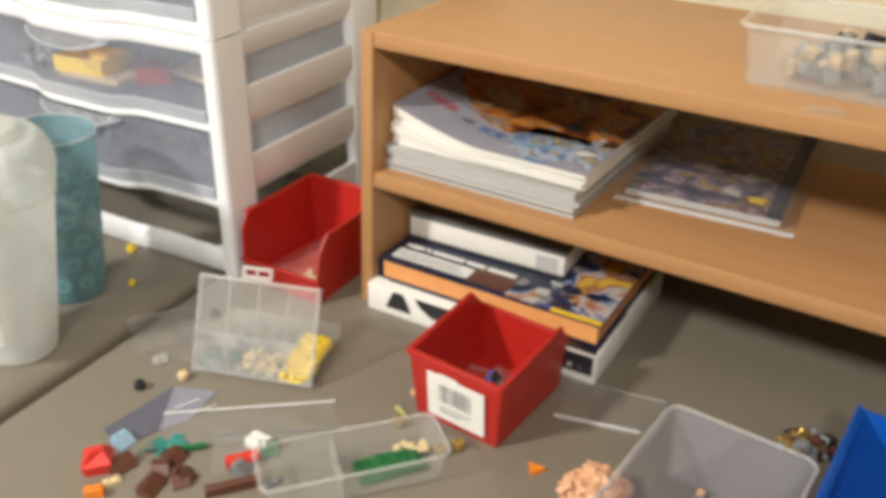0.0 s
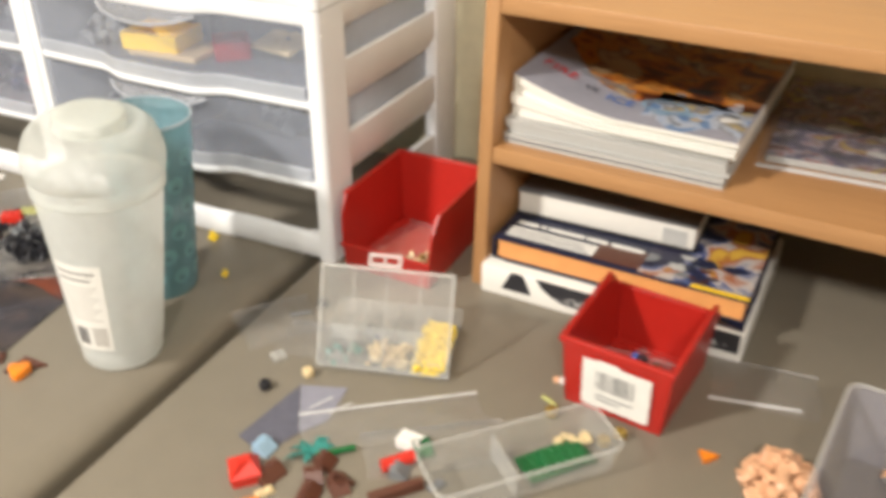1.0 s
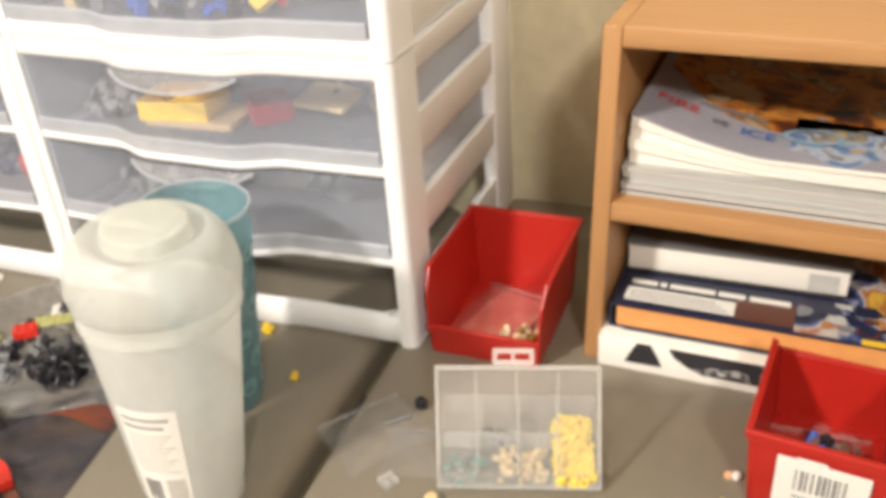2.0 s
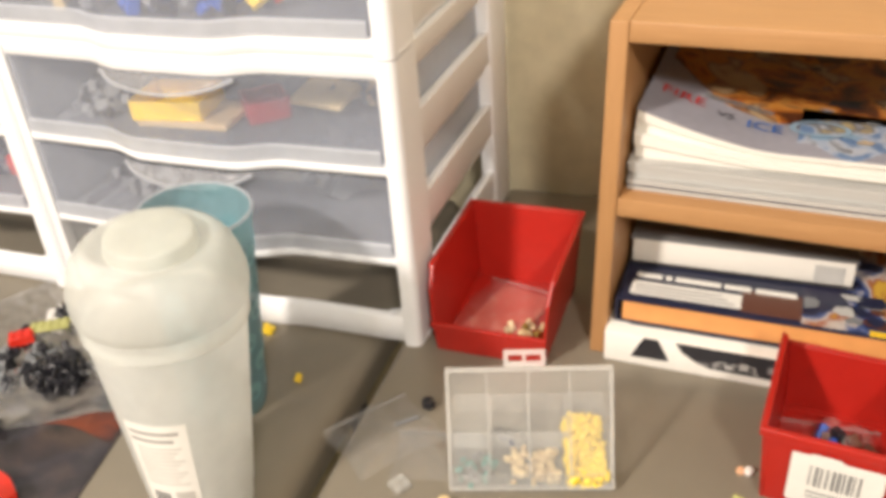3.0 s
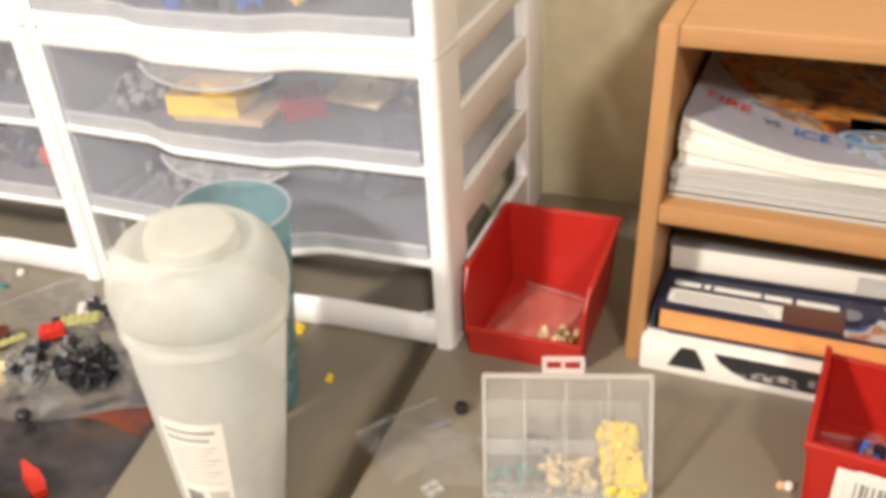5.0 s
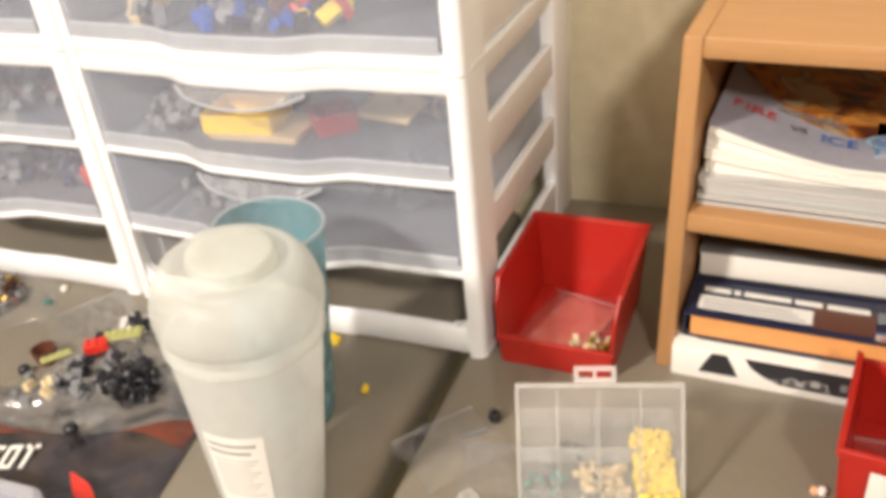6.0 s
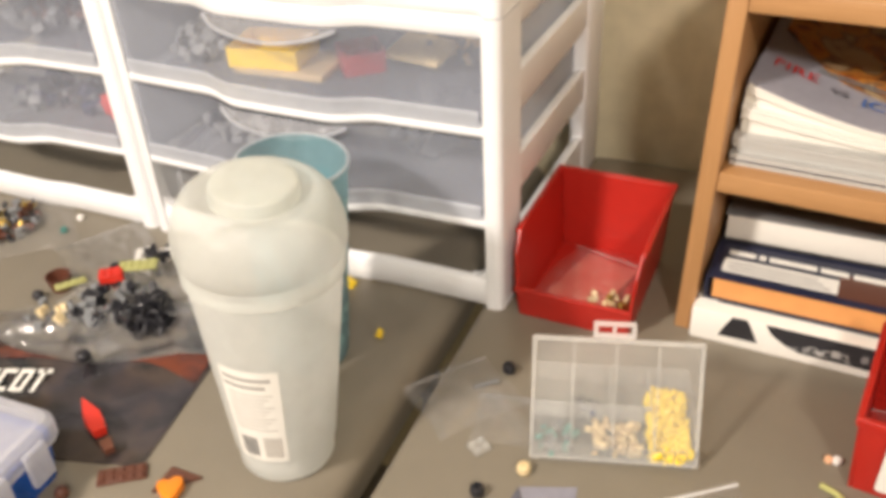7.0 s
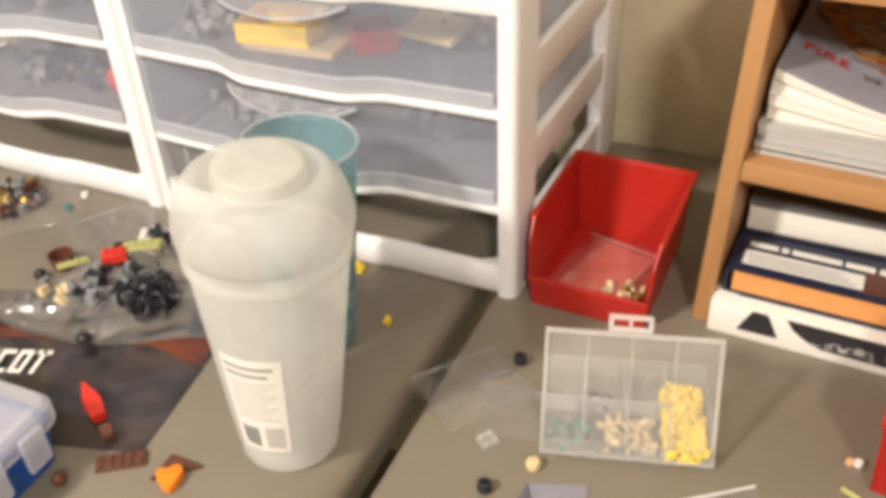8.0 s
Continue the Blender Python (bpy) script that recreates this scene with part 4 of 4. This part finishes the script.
# neighbouring tower
heap("grey_parts", [toy("toy_navy", (0.03, 0.04, 0.09)), T_BLACK, T_GREY], tower_at(0.27, 0.07, DZ1, 0, 1), 0.07, 0.04, 0.020, 50, 0.019, "dark grey toy parts in a clear drawer", "toy parts", 61)
heap("red_parts", [T_RED], tower_at(0.37, 0.06, DZ1, 0, 1), 0.03, 0.02, 0.018, 8, 0.02, "red toy parts in a clear drawer", "toy parts", 62)
heap("brown_parts", [T_BROWN, T_GREY], tower_at(0.29, 0.10, DZ2, 0, 1), 0.09, 0.06, 0.020, 70, 0.02, "brown and grey toy parts in a clear drawer", "toy parts", 63)

# ---------- left table: printed bag, pieces, blue box ----------
bagp = thing("printed_bag", flat(0, 0, 0, 0), "black printed polybag lying flat, full of dark pieces", "bag")
BAG = [Vector(p) for p in ((-0.534, 0.756), (-0.462, 0.975), (-0.735, 0.985), (-0.745, 0.800))]


def bag_local(u, v):
    """Across the bag from its near right corner: u away, v to the left."""
    p = (BAG[0] * (1 - u) + BAG[1] * u) * (1 - v) + (BAG[3] * (1 - u) + BAG[2] * u) * v
    return p.x, p.y


def bag_curve(v):
    return 0.53 + 0.6 * (v - 0.38) ** 2


def bag_z(u, v, top=0.0):
    e = max(0.0, min(1, 8 * min(u, 1 - u, v, 1 - v)))
    return 0.0012 + e * (0.004 + 0.003 * math.sin(9 * u + 2) * math.sin(7 * v) + 0.0015 * math.sin(23 * u + 11 * v) + 0.010 * smooth01(0.3, 0.9, u))


bm = bmesh.new()
sheet(bm, 40, 40, lambda u, v: (*bag_local(u, v), bag_z(u, v)), 0.0008)
pbag = part("bag", bm, BAGART, bagp, smooth=70)
# rust-red print that follows the arched window and thins out towards its middle
for va, vb in ((0.30, 0.015), (0.60, 0.985)):
    def rust(u, v):
        q = va + (vb - va) * u
        c = bag_curve(q) - (0.004 + 0.17 * u ** 1.5) * (1 - v)
        return (*bag_local(c, q), bag_z(c, q) + 0.0012)
    bm = bmesh.new()
    sheet(bm, 20, 10, rust, 0.0004)
    part("rust_print", bm, BAGRED, bagp, "rust-red print along the window", smooth=70)
def window_film(u, v):
    q = 0.03 + 0.94 * v
    c = bag_curve(q) + (0.985 - bag_curve(q)) * u
    return (*bag_local(c, q), bag_z(c, q) + 0.0016 + 0.004 * (0.5 + 0.5 * math.sin(19 * u + 8 * v)) * min(1, 8 * u, 8 * v, 8 - 8 * v))
bm = bmesh.new()
sheet(bm, 30, 40, window_film, 0.0004)
part("window_film", bm, FILMHEAVY, bagp, "clear window of the bag", smooth=70)
def lining(u, v):
    q = 0.60 + 0.34 * v
    c = bag_curve(q) + 0.02 + 0.26 * u * (1 - 0.7 * v)
    return (*bag_local(c, q), bag_z(c, q) + 0.0030 + 0.004 * math.sin(3.1 * u) + 0.001 * math.sin(14 * v + 6 * u))
bm = bmesh.new()
sheet(bm, 14, 14, lining, 0.0005)
part("lining", bm, FILMHEAVY, bagp, "pale inside of the bag seen through its window", smooth=70)
# pale letter shapes, plain bars
for v0, shape in ((0.585, "T"), (0.655, "O"), (0.725, "E"), (0.795, "A")):
    v1 = v0 + 0.055
    bars = {"T": ((0.33, 0.48, v0 + 0.02, v0 + 0.036), (0.455, 0.48, v0, v1)), "O": ((0.33, 0.355, v0, v1), (0.455, 0.48, v0, v1), (0.355, 0.455, v1 - 0.016, v1), (0.355, 0.455, v0, v0 + 0.016)),
            "E": ((0.33, 0.355, v0, v1), (0.455, 0.48, v0, v1), (0.355, 0.455, v1 - 0.016, v1)), "A": ((0.33, 0.48, v0, v0 + 0.016), (0.33, 0.48, v1 - 0.016, v1), (0.455, 0.48, v0 + 0.016, v1 - 0.016))}[shape]
    for u0, u1, w0, w1 in bars:
        bm = bmesh.new()
        sheet(bm, 4, 4, lambda u, v: (*bag_local(u0 + (u1 - u0) * u, w0 + (w1 - w0) * v), bag_z(0.42, 0.8) + 0.0035), 0.0005)
        part("pale_bar", bm, CARD, bagp, smooth=60)

# clear bag mouth spilling pieces
bag_film(flat(-0.585, 0.965, 35, 0.014), 0.12, 0.12, 0.014, "crumpled clear bag on top of a printed bag", 71, FILMHEAVY)
bag_film(flat(-0.640, 1.075, 30, 0.001), 0.10, 0.11, 0.012, "clear bag beside the drawer unit", 72, FILMHEAVY)
heap("black_rings", [T_BLACK], flat(-0.562, 0.930, 0, 0.019), 0.030, 0.022, 0.010, 44, 0.0085, "tangle of shiny black toy rings in a clear bag", "toy parts", 73, "ring")
heap("mixed_spill", [T_BLACK, T_GREY, T_BLACK, T_GREY], flat(-0.600, 0.965, 5, 0.012), 0.050, 0.036, 0.010, 48, 0.012, "loose mixed toy pieces spilling from a bag", "toy parts", 74)
heap("pale_spill", [T_GREY, T_CREAM], flat(-0.668, 0.955, 30, 0.012), 0.030, 0.022, 0.005, 8, 0.011, "pale toy pieces on a printed bag", "toy parts", 75)
heap("white_bits", [T_WHITE, T_BLACK], flat(-0.590, 1.035, 30, 0.008), 0.035, 0.022, 0.014, 26, 0.013, "white and black toy pieces", "toy parts", 79)
solo("toy_brick", brick_mesh(3, 2), T_RED, flat(-0.624, 0.990, 12, 0.0215), "glossy red toy brick on a heap of pieces", "toy brick", "toy bricks")
bm = lathe([(0.0095, 0), (0.0135, 0.018), (0.0120, 0.018), (0.0085, 0.002)], 24)
solo("toy_barrel", bm, T_BROWN, flat(-0.678, 1.020, 0, 0), "brown toy bucket lying on the table", "toy bucket")
solo("toy_plate", brick_mesh(4, 1, 0.0032), T_OLIVE, flat(-0.668, 0.985, 25, 0.0215), "pale lime toy plate on a heap of pieces", "toy plate", "toy plates")
solo("toy_plate", brick_mesh(5, 2, 0.0032), T_OLIVE, flat(-0.608, 1.004, 4, 0.0265), "pale lime toy plate on a heap of pieces", "toy plate", "toy plates")
solo("toy_ball", ball_mesh(0.0062), T_BLACK, flat(-0.696, 1.002), "small dark blue-black toy ball", "toy ball")
solo("toy_piece", ball_mesh(0.007, 0.8), T_BLACK, flat(-0.614, 0.886, 0, 0.011), "small black toy piece on a bag", "toy part")
# red spike
bm = bmesh.new()
loft(bm, [[(-0.005, 0, 0), (0.005, 0, 0), (0.006, 0, 0.008), (-0.006, 0, 0.008)], [(-0.008, 0.02, 0), (0.008, 0.02, 0), (0.007, 0.02, 0.011), (-0.007, 0.02, 0.011)], [(-0.001, 0.052, 0.002), (0.001, 0.052, 0.002), (0.001, 0.052, 0.004), (-0.001, 0.052, 0.004)]])
solo("toy_flame", bm, T_RED, flat(-0.572, 0.786, 32, 0.010), "translucent red pointed toy blade", "toy part")
bm = bmesh.new()
loft(bm, [[(-0.004, -0.012, 0), (0.004, -0.012, 0), (0.004, -0.012, 0.006), (-0.004, -0.012, 0.006)], [(-0.005, 0.0, 0), (0.005, 0.0, 0), (0.005, 0.0, 0.008), (-0.005, 0.0, 0.008)]])
solo("toy_grip", bm, T_BROWN, flat(-0.5655, 0.776, 32, 0.009), "dark red-brown toy handle", "toy part")
# table bits
solo("toy_plate", brick_mesh(5, 2, 0.0032), T_BROWN, flat(-0.566, 0.738, 8), "dark brown toy plate on the table", "toy plate", "toy plates")
bm = bmesh.new()
prism(bm, [(0, 0), (0.040, 0.004), (0.016, 0.022)], 0, 0.0032)
solo("toy_wedge", bm, T_BROWN, flat(-0.519, 0.728, 10), "dark brown toy wedge plate on the table", "toy plate", "toy plates")
bm = bmesh.new()
prism(bm, [(-0.013, 0.006), (-0.011, 0.012), (-0.005, 0.013), (0.000, 0.0105), (0.006, 0.014), (0.013, 0.011), (0.014, 0.004), (0.006, -0.009), (0.000, -0.013), (-0.007, -0.009)], 0, 0.009)
bmesh.ops.scale(bm, vec=(0.8, 0.85, 1.0), verts=bm.verts)
bmesh.ops.bevel(bm, geom=bm.edges[:], offset=0.0014, segments=2, affect="EDGES", profile=0.5)
solo("toy_wing", bm, T_ORANGE, flat(-0.503, 0.725, 12), "rounded orange toy piece on the table", "toy part")
solo("toy_ball", ball_mesh(0.006), T_BROWN, flat(-0.590, 0.730), "small dark brown toy piece", "toy part")
for px, py, sd in ((-0.367, 0.989, 1), (-0.339, 0.902, 2)):
    heap("yellow_crumb", [T_YELLOW], flat(px, py), 0.006, 0.004, 0.002, 4, 0.008, "bright yellow toy crumb on the table", "toy part", 80 + sd)
# bag of small parts by the neighbouring tower
bag_film(flat(-0.768, 1.150, 20), 0.13, 0.12, 0.020, "clear bag of small parts on the table", 76)
heap("bagged_parts", [T_GREY, T_BLACK, T_BROWN, BRASS], flat(-0.785, 1.160, 0), 0.045, 0.045, 0.016, 90, 0.011, "grey, teal and gold toy parts in a bag", "toy parts", 77)
solo("toy_stud", bead_mesh(0.0045), T_WHITE, flat(-0.697, 1.159), "tiny white toy stud on the table", "toy part")
solo("toy_stud", bead_mesh(0.0045), T_TEAL, flat(-0.709, 1.134), "tiny teal toy stud on the table", "toy part")
# blue box with a clear lid
BX = flat(-0.669, 0.742, -25)
bx = thing("lidded_box", BX, "blue plastic box with a clouded clear snap lid", "box")
bm = tray_mesh(0.12, 0.10, 0.045, 0.002, 0.012, 0.92)
part("body", bm, BLUE, bx, smooth=40)
bm = bmesh.new()
loft(bm, [round_rect(0.128, 0.108, 0.014, 0.040), round_rect(0.131, 0.111, 0.015, 0.043), round_rect(0.131, 0.111, 0.015, 0.058), round_rect(0.124, 0.104, 0.014, 0.062), round_rect(0.112, 0.092, 0.012, 0.062), round_rect(0.110, 0.090, 0.012, 0.057)])
BOXLID = material("clouded_box_lid", (0.74, 0.75, 0.80), 0.28, vary=0.06, scale=14, glow=0.3, clear=0.52)
lidb = part("lid", bm, BOXLID, bx, "clouded clear lid", smooth=40)
for y in (-0.02, 0.02):
    part("clip", cube(0.0655, 0.0715, y - 0.011, y + 0.011, 0.022, 0.056, 0.002), BOXLID, lidb)

# ---------- right table ----------
solo("toy_bead", bead_mesh(0.0062), T_BLACK, flat(-0.259, 0.703), "black toy bead on the table", "bead", "loose beads")
solo("toy_bead", bead_mesh(0.0060), T_CREAM, flat(-0.220, 0.722), "cream toy bead on the table", "bead", "loose beads")
solo("toy_bead", bead_mesh(0.0062), T_BLACK, flat(-0.218, 0.840, 0, 0.0006), "black toy bead lying on a clear bag", "bead", "loose beads")
bm = bmesh.new()
tube(bm, [(0, 0, 0.002), (0.022, 0.006, 0.002)], 0.0018, 8)
solo("toy_rod", bm, T_GREY, flat(-0.251, 0.822, 0, 0.0006), "short grey toy rod on a bag", "toy part")
bag_film(flat(-0.262, 0.815, 24), 0.085, 0.075, 0.005, "flattened clear bag near the table joint", 91, seal=True)
bag_film(flat(-0.205, 0.775, -15), 0.10, 0.06, 0.004, "flattened clear bag beside the compartment box", 92, seal=True)
solo("clear_brick", brick_mesh(2, 2, 0.0032), CLEARRIM, flat(-0.256, 0.740, 30), "clear toy plate on the table", "toy plate")
# grey slip and zip bag
bm = bmesh.new()
prism(bm, [(-0.273, 0.637), (-0.247, 0.613), (-0.219, 0.640), (-0.226, 0.707)], 0.0004, 0.0011)
solo("grey_slip", bm, DARKSLIP, flat(0, 0), "dark grey printed slip half inside a bag", "card")
bm = bmesh.new()
prism(bm, [(-0.2255, 0.707), (-0.2185, 0.640), (-0.195, 0.656), (-0.180, 0.702)], 0.0004, 0.0010)
# the bag film's haze over this end is put into a lighter grey
solo("grey_slip", bm, material("veiled_grey_slip", (0.24, 0.24, 0.29), 0.3, vary=0.15, scale=20), flat(0, 0), "grey slip end seen through a clear bag", "card")
for k in range(2):
    solo("slip_streak", cube(0, 0.026, 0, 0.0014, 0, 0.0003), FILMSEAL, flat(-0.212 + 0.018 * k, 0.668 - 0.008 * k, 38, 0.0046), "pale streak printed on a grey slip", "print mark", "print marks")
g = bag_film(flat(-0.135, 0.655, 10, 0.0014), 0.168, 0.055, 0.0045, "clear zip bag with a white seal strip", 93, strong=True)
bag_film(flat(-0.095, 0.620, 8, 0.0006), 0.13, 0.06, 0.004, "flat clear bag under loose bricks", 94, seal=True)
# loose bricks
def bit(name, bm, mat, x, y, a, label, cat="toy brick", z=0.0, tilt=(0, 0)):
    solo(name, bm, mat, pose(x, y, z, tilt[0], tilt[1], a), label, cat, "loose toy pieces on the table")


bm = bmesh.new()
loft(bm, [[(-0.012, -0.012, 0), (0.011, -0.013, 0), (0.013, 0.010, 0), (-0.010, 0.012, 0)], [(-0.014, -0.013, 0.010), (0.012, -0.015, 0.012), (0.014, 0.012, 0.010), (-0.012, 0.013, 0.012)], [(-0.004, -0.006, 0.022), (0.006, -0.004, 0.020), (0.006, 0.004, 0.021), (-0.005, 0.005, 0.020)]])
bit("toy_rock", bm, T_RED, -0.258, 0.588, 20, "faceted red toy rock piece", "toy part")
bm = bmesh.new()
for k in range(7):
    a = 2 * math.pi * k / 7
    loft(bm, [[(0.002 * math.cos(a + q) , 0.002 * math.sin(a + q), 0.001 + 0.001 * (q > 3)) for q in (0, 1.57, 3.14, 4.71)], [((0.011 + 0.006 * (k % 3)) * math.cos(a) + 0.004 * math.cos(a + q), (0.008 + 0.003 * (k % 2)) * math.sin(a) + 0.004 * math.sin(a + q), 0.005 + 0.0015 * math.sin(q)) for q in (0, 1.57, 3.14, 4.71)], [((0.020 + 0.008 * (k % 3)) * math.cos(a) + 0.0006 * math.cos(q), 0.014 * math.sin(a) + 0.0006 * math.sin(q), 0.003 + 0.0005 * math.sin(q)) for q in (0, 1.57, 3.14, 4.71)]])
bit("toy_leaves", bm, T_TEAL, -0.205, 0.616, 15, "green toy foliage piece", "toy plant")
bm = bmesh.new()
tube(bm, [(0, 0, 0.003), (0.034, 0.006, 0.004)], 0.003, 8)
bit("toy_plant", bm, T_GREEN, -0.200, 0.609, 5, "green toy plant stem", "toy plant")
bit("toy_slope", slope_mesh(2), T_LBLUE, -0.243, 0.608, 60, "light blue toy slope brick", z=0.0)
for x, y, a, n in ((-0.238, 0.572, 50, 3), (-0.206, 0.573, 10, 2), (-0.186, 0.590, 70, 2), (-0.181, 0.560, 25, 2), (-0.164, 0.578, 130, 2), (-0.196, 0.548, 75, 3)):
    bit("toy_slope", slope_mesh(n), T_BROWN, x, y, a, "reddish-brown toy slope brick")
bit("toy_tile", brick_mesh(6, 1, 0.0096, False), T_BROWN, -0.150, 0.552, 22, "reddish-brown toy bar tile")
bm = bmesh.new()
tube(bm, [(0, 0, 0.0062), (0.012, 0.004, 0.0062), (0.0121, 0.004, 0.0062), (0.028, 0.010, 0.0062)], 0.006, 14)
bit("toy_cylinder", bm, T_RED, -0.142, 0.592, 6, "red toy cylinder piece", "toy part")
bit("toy_slope", slope_mesh(2), T_GREEN, -0.112, 0.604, 20, "dark green toy slope brick")
bit("toy_brick", brick_mesh(3, 2, 0.0096), T_WHITE, -0.132, 0.622, -28, "white toy brick shining in the light", z=0.0)
bit("toy_slope", slope_mesh(2), T_GREY, -0.120, 0.580, 80, "grey toy slope brick")
bit("toy_brick", brick_mesh(2, 1), T_ORANGE, -0.254, 0.545, 15, "small orange toy brick on the table")
bit("toy_brick", brick_mesh(2, 1, 0.0032), T_CREAM, -0.243, 0.560, 35, "thin cream toy plate on the table", "toy plate")
bit("toy_brick", brick_mesh(2, 1, 0.0032), T_GREY, -0.100, 0.566, 35, "thin grey toy plate on the table", "toy plate")
for x, y in ((0.011, 0.661), (0.069, 0.631), (0.053, 0.622)):
    bit("toy_bead", bead_mesh(0.0065), BRASS, x, y, 0, "dull gold toy bead", "bead")
bm = bmesh.new()
prism(bm, [(0, 0), (0.016, 0.002), (0.004, 0.014)], 0, 0.005)
bit("toy_wedge", bm, T_ORANGE, 0.136, 0.597, 20, "rust-orange toy wedge on the table", "toy part")
solo("clear_strip", cube(0, 0.085, 0, 0.004, 0, 0.0015, 0.0004, 1), FILMSEAL, flat(0.163, 0.684, -15), "clear plastic strip on the table", "strip")
bag_film(flat(0.222, 0.700, -20), 0.10, 0.07, 0.004, "flat clear bag under the shelf edge", 95, seal=True)
bit("toy_stud", bead_mesh(0.0040), T_WHITE, 0.028, 0.708, 0, "tiny white toy stud beside the red bin", "toy part")
bit("toy_stud", bead_mesh(0.0036), T_PEACH, 0.022, 0.710, 0, "tiny peach toy stud beside the red bin", "toy part")
bm = bmesh.new()
tube(bm, [(0, 0, 0.0026), (0.008, -0.010, 0.0030), (0.012, -0.020, 0.0026)], 0.0024, 8)
bit("toy_plant", bm, T_OLIVE, 0.006, 0.686, 0, "curved pale lime toy stem on the table", "toy part")
# long clear box with a green plate
GB = pose(-0.0255, 0.5885, 0, 0, 0, 20)
gb = thing("clear_tray", GB, "long clear plastic tray holding a dark green plate", "tray")
part("tray", tray_mesh(0.165, 0.058, 0.030, 0.0014, 0.008, 0.94, 0.0015, 0.002), CLEAR, gb, smooth=40)
rp = [Vector(p) for p in round_rect(0.169, 0.062, 0.010, 0.0298)]
bm = bmesh.new()
tube(bm, rp + rp[:1], 0.0012, 6)
part("rim", bm, CLEARRIM, gb, smooth=60)
part("divider", cube(-0.015, -0.0138, -0.026, 0.026, 0.002, 0.028), CLEARRIM, gb)
solo("green_plate", brick_mesh(8, 4, 0.0032), T_GREEN, GB @ flat(0.004, -0.018, 4, 0.0018), "dark green studded toy plate in a clear tray", "toy plate")
solo("green_plate", brick_mesh(5, 3, 0.0032), T_GREEN, GB @ flat(0.020, -0.012, -6, 0.0070), "dark green studded toy plate in a clear tray", "toy plate")
heap("cream_bits", [T_CREAM], GB @ flat(0.058, 0.014, 0, 0.0018), 0.016, 0.008, 0.004, 9, 0.008, "cream toy bits in a clear tray", "toy parts", 96)
# peach heap, clear tray, blue bin, dark clutter
heap("peach_pieces", [T_PEACH], flat(0.190, 0.571, 20), 0.032, 0.030, 0.024, 170, 0.010, "heap of peach-coloured toy pieces", "toy parts", 97, "brick")
CT = pose(0.268, 0.521, 0, 0, 0, -34)
ct = thing("clear_bin", CT, "cloudy clear plastic tray with few pieces", "tray")
part("tray", tray_mesh(0.125, 0.165, 0.066, 0.002, 0.010, 0.84, 0.002, 0.003), MILKY, ct, smooth=40)
rp = [Vector(p) for p in round_rect(0.131, 0.171, 0.013, 0.0658)]
bm = bmesh.new()
tube(bm, rp + rp[:1], 0.0018, 6)
part("rim", bm, CLEARRIM, ct, smooth=60)
heap("tray_bits", [T_PEACH, T_GREY], CT @ flat(0.0, 0.04, 0, 0.0022), 0.03, 0.02, 0.006, 10, 0.011, "peach and grey bits in a clear tray", "toy parts", 98)
stacking_bin_blue = pose(0.381, 0.550, 0, 0, 0, -33)
bb = thing("blue_bin", stacking_bin_blue, "blue plastic stacking bin", "bin")
bm = bmesh.new()
prism(bm, [(-0.10, 0), (0.06, 0), (0.068, 0.085), (-0.10, 0.085)], 0, 0.003, 0)
prism(bm, [(-0.10, 0), (0.06, 0), (0.06, 0.003), (-0.10, 0.003)], 0.003, 0.11, 0)
prism(bm, [(0.057, 0.0), (0.060, 0.0), (0.068, 0.085), (0.065, 0.085)], 0.003, 0.11, 0)
prism(bm, [(-0.10, 0), (0.06, 0), (0.068, 0.085), (-0.10, 0.085)], 0.107, 0.110, 0)
prism(bm, [(-0.10, 0.003), (-0.097, 0.003), (-0.097, 0.05), (-0.10, 0.05)], 0.003, 0.107, 0)
prism(bm, [(-0.10, 0.080), (0.070, 0.080), (0.070, 0.087), (-0.10, 0.087)], -0.003, 0.0, 0)
part("body", bm, BLUE, bb, smooth=30)
heap("dark_clutter", [T_BLACK, T_BROWN, BRASS, T_GREY], flat(0.405, 0.648, 0), 0.030, 0.016, 0.012, 50, 0.012, "dark toy bits behind the clear tray", "toy parts", 99)
